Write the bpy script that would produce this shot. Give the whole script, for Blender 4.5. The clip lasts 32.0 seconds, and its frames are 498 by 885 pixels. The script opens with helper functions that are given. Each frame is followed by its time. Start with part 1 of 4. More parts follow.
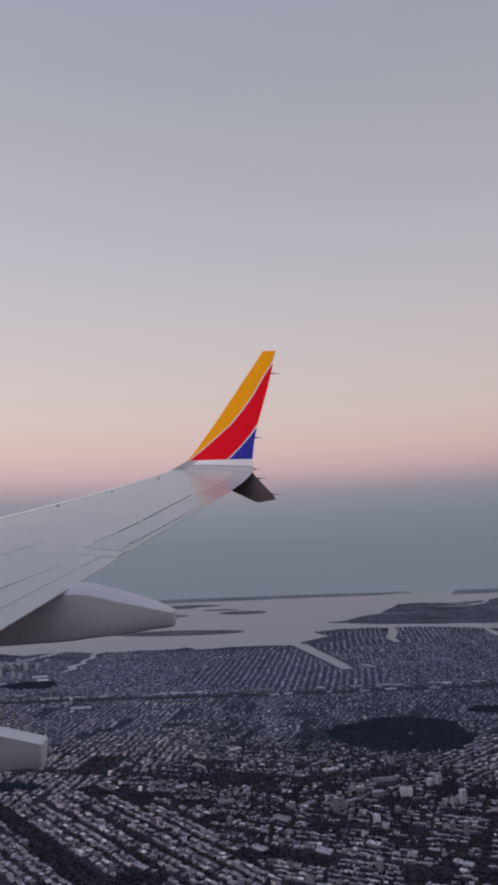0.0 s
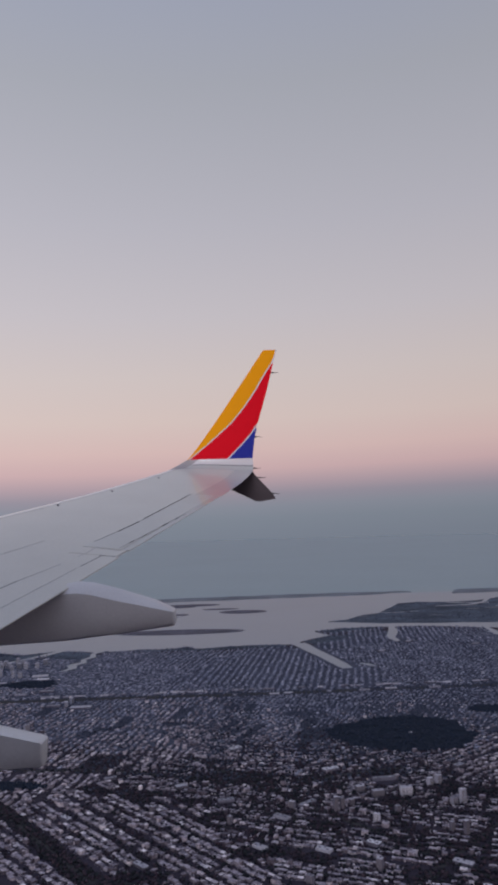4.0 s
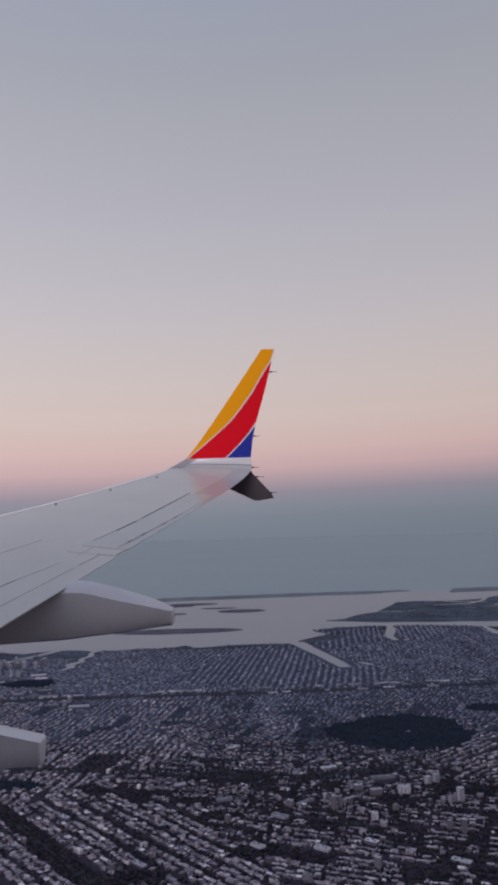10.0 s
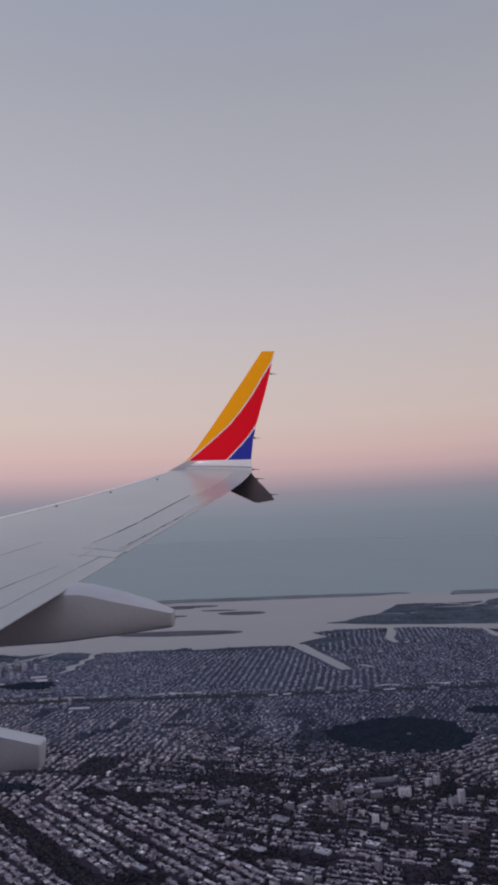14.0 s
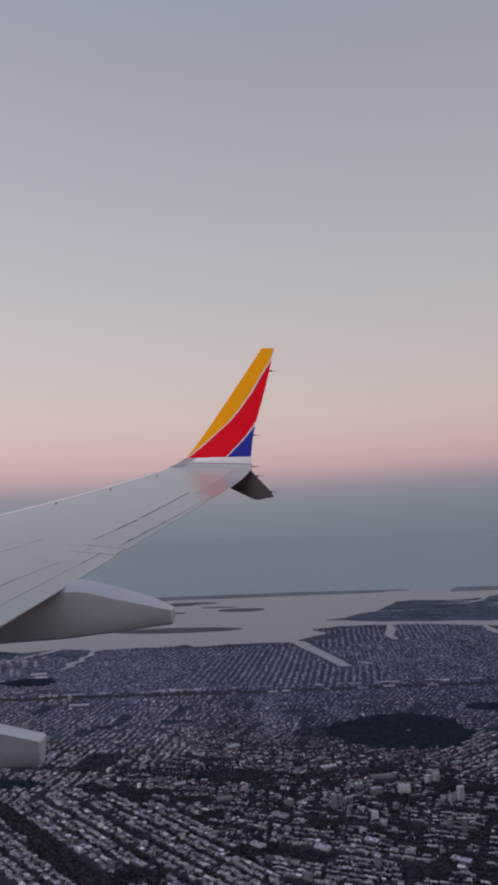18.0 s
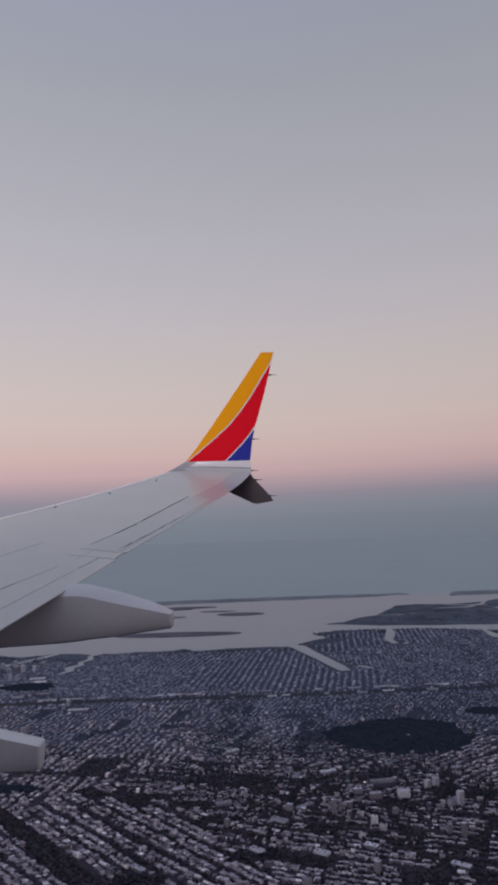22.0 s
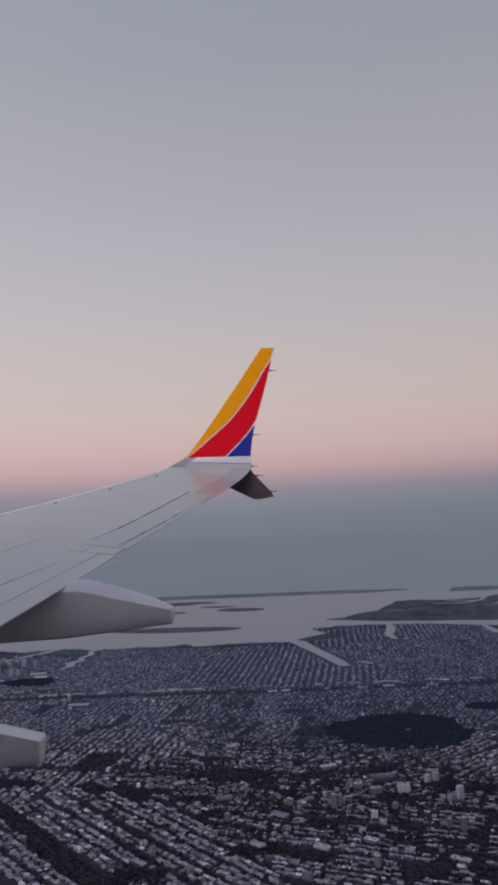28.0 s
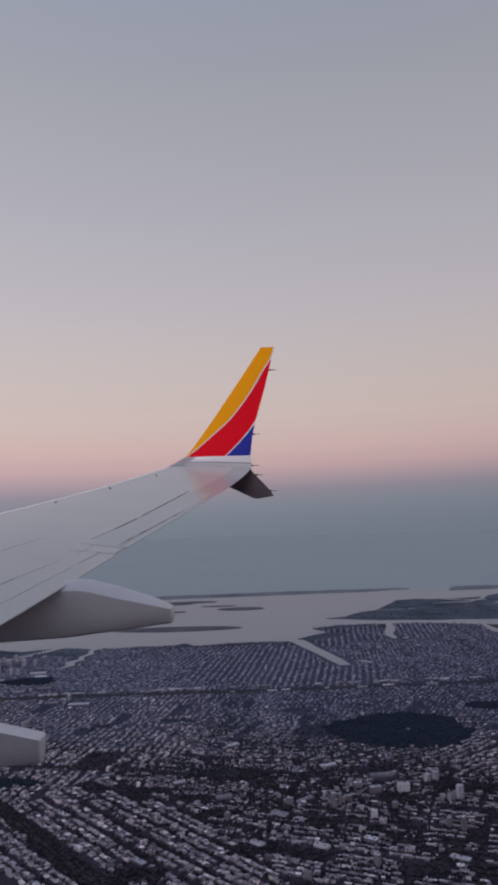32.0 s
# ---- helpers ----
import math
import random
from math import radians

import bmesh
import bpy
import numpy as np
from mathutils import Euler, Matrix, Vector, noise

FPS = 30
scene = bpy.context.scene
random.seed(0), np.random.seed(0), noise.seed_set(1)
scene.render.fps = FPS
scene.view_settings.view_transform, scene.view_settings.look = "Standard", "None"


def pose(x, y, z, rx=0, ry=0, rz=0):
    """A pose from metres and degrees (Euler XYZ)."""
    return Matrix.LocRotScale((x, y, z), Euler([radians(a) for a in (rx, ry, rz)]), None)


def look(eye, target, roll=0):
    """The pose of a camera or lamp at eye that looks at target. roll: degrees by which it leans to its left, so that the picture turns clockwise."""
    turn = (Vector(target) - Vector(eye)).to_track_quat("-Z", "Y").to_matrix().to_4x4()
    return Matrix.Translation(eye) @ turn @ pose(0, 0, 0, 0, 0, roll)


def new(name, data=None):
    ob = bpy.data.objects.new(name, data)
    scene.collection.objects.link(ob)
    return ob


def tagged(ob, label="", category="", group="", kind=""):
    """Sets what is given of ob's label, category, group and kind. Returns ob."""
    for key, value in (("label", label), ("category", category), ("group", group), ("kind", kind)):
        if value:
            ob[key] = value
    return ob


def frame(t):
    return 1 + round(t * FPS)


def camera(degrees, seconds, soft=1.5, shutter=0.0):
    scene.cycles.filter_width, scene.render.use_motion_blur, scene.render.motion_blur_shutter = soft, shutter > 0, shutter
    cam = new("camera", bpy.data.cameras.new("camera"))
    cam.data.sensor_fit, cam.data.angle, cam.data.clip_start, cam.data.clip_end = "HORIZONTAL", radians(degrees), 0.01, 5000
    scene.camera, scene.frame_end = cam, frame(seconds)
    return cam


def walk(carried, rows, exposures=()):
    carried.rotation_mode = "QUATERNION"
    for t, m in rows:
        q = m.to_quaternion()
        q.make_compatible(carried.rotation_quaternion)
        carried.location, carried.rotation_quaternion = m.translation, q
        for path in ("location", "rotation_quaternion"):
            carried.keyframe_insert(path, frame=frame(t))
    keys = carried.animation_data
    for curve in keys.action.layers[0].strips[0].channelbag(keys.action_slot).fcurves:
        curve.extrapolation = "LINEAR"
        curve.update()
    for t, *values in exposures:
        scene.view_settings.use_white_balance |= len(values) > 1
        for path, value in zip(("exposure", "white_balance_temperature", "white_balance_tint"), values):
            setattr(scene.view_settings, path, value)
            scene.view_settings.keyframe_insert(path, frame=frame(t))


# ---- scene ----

# The aircraft's wing and the land below, as they stand half-way along the flight.
# The camera sits at a cabin window, aft of the wing, and sways with the hand that holds it.
EYE, TILT, LEAN = 101.5, 6.8, 1.6
VIEW_FIT = 0.2   # degrees that wing and sky are tipped to fit the land to the camera's view
cam = camera(39.5, 32.0, soft=3.6)
SWAY = [  # seconds, degrees turned to the left, degrees turned up
    (0.0, 0.15, 0.06),
    (0.5, 0.15, 0.13),
    (1.0, 0.15, 0.20),
    (1.5, 0.08, 0.41),
    (2.0, 0.08, 0.35),
    (2.5, 0.14, 0.62),
    (3.0, 0.08, 0.65),
    (3.5, 0.16, 0.20),
    (5.5, 0.14, -0.16),
    (6.0, 0.14, -0.14),
    (6.5, 0.17, -0.11),
    (7.0, 0.09, 0.01),
    (7.5, 0.10, 0.26),
    (8.0, 0.09, 0.18),
    (8.5, 0.07, -0.23),
    (9.0, 0.11, -0.25),
    (9.5, 0.10, -0.15),
    (10.0, 0.01, -0.08),
    (10.5, 0.06, -0.36),
    (11.0, 0.11, -0.21),
    (11.5, 0.08, -0.02),
    (12.0, 0.08, -0.09),
    (12.5, 0.09, 0.35),
    (13.0, 0.05, 0.43),
    (13.5, 0.01, 0.27),
    (14.0, 0.04, 0.09),
    (14.5, 0.01, 0.06),
    (16.5, 0.01, -0.30),
    (17.0, 0.01, -0.37),
    (17.5, 0.01, -0.15),
    (18.0, 0.02, -0.15),
    (18.5, -0.04, 0.04),
    (19.0, -0.06, -0.01),
    (19.5, -0.06, 0.06),
    (20.0, -0.04, -0.01),
    (20.5, 0.00, 0.12),
    (21.0, 0.01, 0.13),
    (21.5, 0.00, 0.19),
    (22.0, -0.04, 0.17),
    (22.5, -0.06, 0.19),
    (23.0, -0.04, 0.18),
    (23.5, -0.01, 0.22),
    (24.0, -0.03, 0.33),
    (24.5, -0.06, 0.41),
    (25.0, -0.08, 0.41),
    (25.5, -0.13, 0.34),
    (27.5, -0.04, -0.11),
    (28.0, -0.01, -0.18),
    (28.5, -0.01, -0.30),
    (29.0, 0.00, -0.16),
    (29.5, -0.05, -0.03),
    (30.0, -0.05, -0.03),
    (30.5, -0.05, -0.01),
    (31.0, -0.05, -0.01),
    (31.5, 0.00, -0.09),
    (32.0, -0.02, -0.24),
]
walk(cam, [(t, pose(0, 0, EYE, 90 + TILT + up, LEAN, turn)) for t, turn, up in SWAY], [(0.0, 0.08, 6400, 13), (14.0, 0.02, 6400, 13), (32.0, -0.05, 6400, 13)])


# ---- light: dusk, the sun just down behind the camera ----
def sky():
    world = bpy.data.worlds.new("dusk_sky")
    scene.world = world
    world.use_nodes = True
    tree = world.node_tree
    tree.nodes.clear()
    add, link = tree.nodes.new, tree.links.new
    out, back = add("ShaderNodeOutputWorld"), add("ShaderNodeBackground")
    coord = add("ShaderNodeTexCoord")
    rise = add("ShaderNodeVectorMath")
    rise.operation = "DOT_PRODUCT"
    rise.inputs[1].default_value = Vector((-0.017, 0, 1)).normalized()
    span = add("ShaderNodeMapRange")
    span.inputs["From Min"].default_value, span.inputs["From Max"].default_value = -0.1, 0.9
    ramp = add("ShaderNodeValToRGB")
    stops = SKY
    while len(ramp.color_ramp.elements) < len(stops):
        ramp.color_ramp.elements.new(0.5)
    for e, (deg, rgb) in zip(ramp.color_ramp.elements, stops):
        e.position = math.sin(radians(deg + VIEW_FIT)) + 0.1
        e.color = (*[lin(c) for c in rgb], 1)
    # the glow left by the sun, behind the camera
    west = add("ShaderNodeVectorMath")
    west.operation = "DOT_PRODUCT"
    west.inputs[1].default_value = Vector((0.25, -1, 0.12)).normalized()
    glow = add("ShaderNodeMapRange")
    glow.inputs["From Min"].default_value, glow.inputs["From Max"].default_value = 0.1, 1.0
    glow.inputs["To Max"].default_value = 1.0
    warm = add("ShaderNodeMix")
    warm.data_type, warm.blend_type = "RGBA", "ADD"
    warm.inputs["B"].default_value = (*GLOW, 1)
    link(coord.outputs["Generated"], rise.inputs[0])
    link(coord.outputs["Generated"], west.inputs[0])
    link(rise.outputs["Value"], span.inputs["Value"])
    link(span.outputs["Result"], ramp.inputs["Fac"])
    link(west.outputs["Value"], glow.inputs["Value"])
    link(glow.outputs["Result"], warm.inputs["Factor"])
    link(ramp.outputs["Color"], warm.inputs["A"])
    link(warm.outputs["Result"], back.inputs["Color"])
    # a little brighter towards the side where the sun went down
    lean = add("ShaderNodeVectorMath")
    lean.operation = "DOT_PRODUCT"
    lean.inputs[1].default_value = (-0.16, 0, 0)
    plus = add("ShaderNodeMath")
    plus.operation = "ADD"
    plus.inputs[1].default_value = 1.0
    link(coord.outputs["Generated"], lean.inputs[0])
    link(lean.outputs["Value"], plus.inputs[0])
    link(plus.outputs["Value"], back.inputs["Strength"])
    link(back.outputs["Background"], out.inputs["Surface"])


def lin(c):
    c /= 255
    return c / 12.92 if c <= 0.04045 else ((c + 0.055) / 1.055) ** 2.4


# degrees above the level, colour of the evening sky there: the earth's shadow, the pink belt over it, grey-blue above
SKY = [(-5, (116, 124, 135)), (-1.2, (117, 125, 136)), (0.3, (122, 130, 140)), (1.3, (130, 135, 145)), (2.3, (143, 138, 148)), (3.3, (170, 151, 157)), (4.4, (194, 166, 166)), (6, (204, 178, 173)),
       (8.5, (204, 187, 180)), (12, (199, 188, 184)), (17, (189, 184, 187)), (24, (176, 175, 182)), (34, (159, 162, 170)), (60, (126, 141, 174))]
GLOW = (0.1, 0.075, 0.085)
sky()
sun = new("sun", bpy.data.lights.new("sun", "SUN"))
sun.data.energy, sun.data.angle, sun.data.color = 1.0, radians(16), (1.0, 0.93, 1.0)
sun.matrix_world = look((-60, -300, 127), (0, 0, 100))


# ---- materials ----
def shader(name, rgb, rough=0.6, metal=0.0, coat=0.0, vary=0.0, scale=4.0, bump=0.0, fine=60.0, specular=0.5, coat_rough=0.12):
    """A painted or natural surface: two scales of mottling in the colour, fine relief."""
    mat = bpy.data.materials.new(name)
    mat.use_nodes = True
    tree = mat.node_tree
    add, link = tree.nodes.new, tree.links.new
    b = tree.nodes["Principled BSDF"]
    b.inputs["Base Color"].default_value = (*rgb, 1)
    b.inputs["Roughness"].default_value, b.inputs["Metallic"].default_value = rough, metal
    b.inputs["Coat Weight"].default_value, b.inputs["Coat Roughness"].default_value = coat, coat_rough
    b.inputs["Specular IOR Level"].default_value = specular
    if vary or bump:
        coord = add("ShaderNodeTexCoord")
        big, small = add("ShaderNodeTexNoise"), add("ShaderNodeTexNoise")
        big.inputs["Scale"].default_value, big.inputs["Detail"].default_value = scale, 6
        small.inputs["Scale"].default_value, small.inputs["Detail"].default_value = fine, 3
        link(coord.outputs["Object"], big.inputs["Vector"])
        link(coord.outputs["Object"], small.inputs["Vector"])
        both = add("ShaderNodeMath")
        both.operation = "ADD"
        link(big.outputs["Fac"], both.inputs[0])
        link(small.outputs["Fac"], both.inputs[1])
        ramp = add("ShaderNodeMapRange")
        ramp.inputs["From Min"].default_value, ramp.inputs["From Max"].default_value = 0.6, 1.4
        ramp.inputs["To Min"].default_value, ramp.inputs["To Max"].default_value = 1 - vary, 1 + vary
        link(both.outputs["Value"], ramp.inputs["Value"])
        tint = add("ShaderNodeVectorMath")
        tint.operation = "SCALE"
        tint.inputs[0].default_value = rgb
        link(ramp.outputs["Result"], tint.inputs["Scale"])
        link(tint.outputs["Vector"], b.inputs["Base Color"])
        if bump:
            relief = add("ShaderNodeBump")
            relief.inputs["Strength"].default_value, relief.inputs["Distance"].default_value = bump, 0.02
            link(small.outputs["Fac"], relief.inputs["Height"])
            link(relief.outputs["Normal"], b.inputs["Normal"])
    return mat


def many(name, colours, rough=0.85, by="island", vary=0.15, fine=1.6):
    """A material whose colour differs from piece to piece."""
    mat = bpy.data.materials.new(name)
    mat.use_nodes = True
    tree = mat.node_tree
    add, link = tree.nodes.new, tree.links.new
    b = tree.nodes["Principled BSDF"]
    b.inputs["Roughness"].default_value = rough
    b.inputs["Specular IOR Level"].default_value = 0.2
    if by == "island":
        pick = add("ShaderNodeNewGeometry").outputs["Random Per Island"]
    else:
        pick = add("ShaderNodeObjectInfo").outputs["Random"]
    ramp = add("ShaderNodeValToRGB")
    while len(ramp.color_ramp.elements) < len(colours):
        ramp.color_ramp.elements.new(0.5)
    for e, (p, rgb) in zip(ramp.color_ramp.elements, colours):
        e.position, e.color = p, (*rgb, 1)
    link(pick, ramp.inputs["Fac"])
    coord, grain = add("ShaderNodeTexCoord"), add("ShaderNodeTexNoise")
    grain.inputs["Scale"].default_value, grain.inputs["Detail"].default_value = fine, 4
    link(coord.outputs["Object"], grain.inputs["Vector"])
    amount = add("ShaderNodeMapRange")
    amount.inputs["From Min"].default_value, amount.inputs["From Max"].default_value = 0.3, 0.7
    amount.inputs["To Min"].default_value, amount.inputs["To Max"].default_value = 1 - vary, 1 + vary
    link(grain.outputs["Fac"], amount.inputs["Value"])
    tint = add("ShaderNodeVectorMath")
    tint.operation = "SCALE"
    link(ramp.outputs["Color"], tint.inputs[0])
    link(amount.outputs["Result"], tint.inputs["Scale"])
    link(tint.outputs["Vector"], b.inputs["Base Color"])
    return mat


WING_PAINT = shader("wing_paint", (0.63, 0.62, 0.57), 0.45, coat=0.45, vary=0.06, scale=1.2, fine=30, coat_rough=0.06)
# rear panels: wing grey darkened in colour to imitate the sea they reflect
SEA_TONED_PAINT = shader("dull_grey_paint", (0.575, 0.58, 0.545), 0.48, coat=0.35, vary=0.06, scale=1.6, fine=30, coat_rough=0.06)
TIP_PAINT = shader("glossy_tip_paint", (0.52, 0.53, 0.51), 0.4, coat=0.52, vary=0.05, scale=1.6, fine=30, coat_rough=0.1)
# near-white, non-metallic base: the bright highlight along the edge is painted in
EDGE_HIGHLIGHT = shader("highlighted_leading_edge", (0.88, 0.85, 0.85), 0.3, metal=0.0, coat=0.4, vary=0.04, scale=2)
FAIRING_PAINT = shader("fairing_paint", (0.7, 0.69, 0.69), 0.45, coat=0.2, vary=0.07, scale=2.5, fine=40)
WHITE_PAINT = shader("white_paint", (0.66, 0.65, 0.66), 0.35, coat=0.4, vary=0.03)
YELLOW_PAINT = shader("yellow_paint", (0.9, 0.36, 0.001), 0.5, coat=0.0, vary=0.03, specular=0.08)
RED_PAINT = shader("red_paint", (0.74, 0.005, 0.017), 0.5, coat=0.0, vary=0.03, specular=0.05)
BLUE_PAINT = shader("blue_paint", (0.024, 0.034, 0.3), 0.5, coat=0.0, vary=0.03, specular=0.08)
NOSE_METAL = shader("dull_nose_metal", (0.36, 0.345, 0.35), 0.5, vary=0.08)
SHADED_GREY = shader("shaded_grey", (0.105, 0.088, 0.096), 0.5, vary=0.1)
GAP = shader("dark_gap", (0.02, 0.02, 0.022), 0.8)
SEAL_AND_SHADE = shader("grey_sealant", (0.25, 0.25, 0.255), 0.6)
HULL_BLUE = shader("deep_blue_hull_paint", (0.02, 0.03, 0.12), 0.35, coat=0.3, vary=0.03)
FAINT = shader("pale_seam", (0.44, 0.435, 0.43), 0.6)
RUBBER = shader("black_rod", (0.03, 0.03, 0.03), 0.6)

WATER = shader("bay_water", (0.18, 0.225, 0.28), 0.36, vary=0.08, scale=0.01, fine=0.4, bump=0.4, specular=0.58)
# lightened base colour carries the haze and part of the sky's reflection
OCEAN = shader("ocean_water", (0.243, 0.34, 0.368), 0.5, vary=0.06, scale=0.004, fine=0.1, bump=0.3, specular=0.5)
EARTH = shader("dark_city_ground", (0.0462, 0.0395, 0.0562), 0.95, vary=0.45, scale=0.05, fine=1.2, specular=0.15)
# the city ground again, lightened and blued as distance haze
HAZY_GROUND = shader("far_ground_with_haze", (0.08, 0.09, 0.127), 0.95, vary=0.3, scale=0.05, fine=0.9, specular=0.1)
MARSH = shader("marsh_grass", (0.076, 0.094, 0.124), 0.95, vary=0.75, scale=0.03, fine=0.35, specular=0.1)
ISLE = shader("winter_marsh_reed", (0.115, 0.112, 0.138), 0.95, vary=0.5, scale=0.05, fine=0.4, specular=0.1)
SAND = shader("barrier_beach", (0.19, 0.21, 0.235), 0.95, vary=0.4, scale=0.02, fine=0.3, specular=0.1)
ASPHALT = shader("asphalt", (0.05, 0.05, 0.053), 0.9, vary=0.2, scale=0.3, fine=3, specular=0.2)
GRAVEL = shader("grey_yard", (0.16, 0.165, 0.18), 0.95, vary=0.3, scale=0.3, fine=2, specular=0.1)
# navy tint in lawn and park crowns stands in for blue dusk skylight
LAWN = shader("dull_lawn", (0.017, 0.026, 0.042), 0.95, vary=0.4, scale=0.2, fine=2, specular=0.1)
LEAVES = many("bare_and_green_crowns", [(0, (0.0134, 0.0147, 0.0252)), (0.35, (0.0202, 0.0263, 0.0294)), (0.6, (0.0302, 0.0242, 0.0368)), (1, (0.0627, 0.0451, 0.0588))], 0.95, vary=0.3)
PARK_LEAVES = many("blue_tinted_park_crowns", [(0, (0.016, 0.026, 0.046)), (1, (0.028, 0.038, 0.06))], 0.95, vary=0.15)
# crowns far off get lifted blue-grey tones in place of real haze
FAR_LEAVES = many("hazy_far_crowns", [(0, (0.036, 0.045, 0.072)), (0.6, (0.056, 0.066, 0.1)), (1, (0.08, 0.088, 0.125))], 0.95, vary=0.2)
ROOFS = many("flat_roofs", [(0, (0.085, 0.075, 0.098)), (0.2, (0.185, 0.17, 0.208)), (0.5, (0.315, 0.288, 0.34)), (0.88, (0.47, 0.435, 0.48)), (1, (0.88, 0.83, 0.86))], 0.85, vary=0.6, fine=2.6)
WALLS = many("brick_and_stucco", [(0, (0.066, 0.0562, 0.0742)), (0.4, (0.143, 0.127, 0.156)), (0.75, (0.281, 0.254, 0.297)), (0.93, (0.473, 0.435, 0.477)), (1, (0.748, 0.7, 0.742))], 0.85, vary=0.45, fine=2.6)
TOWER_WALL = many("tower_brick", [(0, (0.09, 0.083, 0.108)), (0.5, (0.16, 0.158, 0.205)), (0.8, (0.3, 0.305, 0.37)), (1, (0.55, 0.56, 0.64))], 0.8, by="object")
# tower walls far away: pale blue-grey, the haze put into the colour
HAZED_TOWER = many("hazed_tower_wall", [(0, (0.19, 0.21, 0.27)), (1, (0.36, 0.38, 0.46))], 0.8, by="object")
TOWER_ROOF = many("tower_roof", [(0, (0.2, 0.203, 0.24)), (1, (0.6, 0.605, 0.67))], 0.85, by="object")
HALL_ROOF = many("hall_roof", [(0, (0.2, 0.205, 0.24)), (0.6, (0.4, 0.4, 0.45)), (1, (0.72, 0.72, 0.76))], 0.8, by="object")
# far house colours: paler, bluer and flatter, with haze painted in
FAR_WALLS = many("hazed_house_walls", [(0, (0.09, 0.103, 0.15)), (0.6, (0.155, 0.172, 0.235)), (0.9, (0.26, 0.28, 0.355)), (1, (0.43, 0.45, 0.54))], 0.85, vary=0.2)
FAR_ROOFS = many("hazed_house_roofs", [(0, (0.09, 0.103, 0.153)), (0.45, (0.175, 0.19, 0.262)), (0.85, (0.29, 0.308, 0.4)), (1, (0.48, 0.495, 0.6))], 0.8, vary=0.25)
HOUSE_WALL = many("house_wall", [(0, (0.0827, 0.068, 0.0803)), (0.4, (0.164, 0.141, 0.162)), (0.75, (0.286, 0.258, 0.288)), (1, (0.562, 0.52, 0.567))], 0.85, by="object", vary=0.25)
HOUSE_ROOF = many("house_roof", [(0, (0.0477, 0.0402, 0.0515)), (0.35, (0.111, 0.0968, 0.117)), (0.6, (0.223, 0.198, 0.229)), (0.85, (0.413, 0.371, 0.417)), (1, (0.7, 0.649, 0.7))], 0.85, by="object", vary=0.25)
WINDOW = shader("dark_window", (0.11, 0.1, 0.105), 0.3)
LAMP_GLOW = bpy.data.materials.new("lit_lamp")
LAMP_GLOW.use_nodes = True
LAMP_GLOW.node_tree.nodes["Principled BSDF"].inputs["Emission Color"].default_value = (1, 0.8, 0.5, 1)
LAMP_GLOW.node_tree.nodes["Principled BSDF"].inputs["Emission Strength"].default_value = 2


# ---- mesh helpers ----
def mesh_of(name, verts, faces, mat, smooth=False):
    data = bpy.data.meshes.new(name)
    data.from_pydata([tuple(v) for v in verts], [], [tuple(f) for f in faces])
    data.materials.append(mat)
    if smooth:
        data.polygons.foreach_set("use_smooth", [True] * len(data.polygons))
    data.update()
    return data


def part(name, verts, faces, mat, parent, label="", smooth=False):
    ob = new(name, mesh_of(name, verts, faces, mat, smooth))
    ob.parent = parent
    return tagged(ob, label)


def loft(rings, close=True):
    """Verts and faces of a skin through rings of points, with caps."""
    n = len(rings[0])
    verts = [p for r in rings for p in r]
    faces = []
    for i in range(len(rings) - 1):
        for j in range(n if close else n - 1):
            k = (j + 1) % n
            faces.append((i * n + j, i * n + k, (i + 1) * n + k, (i + 1) * n + j))
    faces.append(tuple(range(n - 1, -1, -1)))
    faces.append(tuple((len(rings) - 1) * n + j for j in range(n)))
    return verts, faces


# ---- the wing ----
TIP = 15.5


def lead(y):
    d = TIP - y
    return Vector((-1.712 - 0.51 * d, y, EYE + 1.256 - 0.262 * d + 0.007 * d * d))


def trail(y):
    d = TIP - y
    return Vector((0.11 - 0.28 * d, y, EYE + 1.054 - 0.221 * d + 0.16 * math.exp(-d / 0.6)))


def upper(y, u, proud=0.0):
    a, b = lead(y), trail(y)
    c = (b - a).length
    p = a.lerp(b, u)
    p.z += 0.025 * c * math.sin(math.pi * max(u, 0) ** 0.6) - 0.01 * c + proud
    return p


def lower(y, u):
    a, b = lead(y), trail(y)
    c = (b - a).length
    p = a.lerp(b, u)
    p.z -= 0.01 * c + 0.075 * c * (math.sqrt(max(u, 0)) * 1.35 * (1 - u) + 0.03 * u)
    return p


def wing_piece(name, y0, y1, u0, u1, mat, parent, label="", spans=14, steps=12, sunk=0.0):
    rings = []
    for i in range(spans + 1):
        y = y0 + (y1 - y0) * i / spans
        top = [upper(y, u0 + (u1 - u0) * (j / steps) ** (1.6 if u0 == 0 else 1), -sunk) for j in range(steps + 1)]
        low = [lower(y, u0 + (u1 - u0) * (j / steps) ** (1.6 if u0 == 0 else 1)) for j in range(steps, -1 if u0 > 0 else 0, -1)]
        for q, p in zip(low, reversed(top)):
            q.z = min(q.z, p.z - 0.006)
        rings.append(top + low)
    return part(name, *loft(rings), mat, parent, label, smooth=False)


def shade(ob, angle=40):
    ob.data.polygons.foreach_set("use_smooth", [True] * len(ob.data.polygons))
    ob.data.set_sharp_from_angle(angle=radians(angle))
    return ob


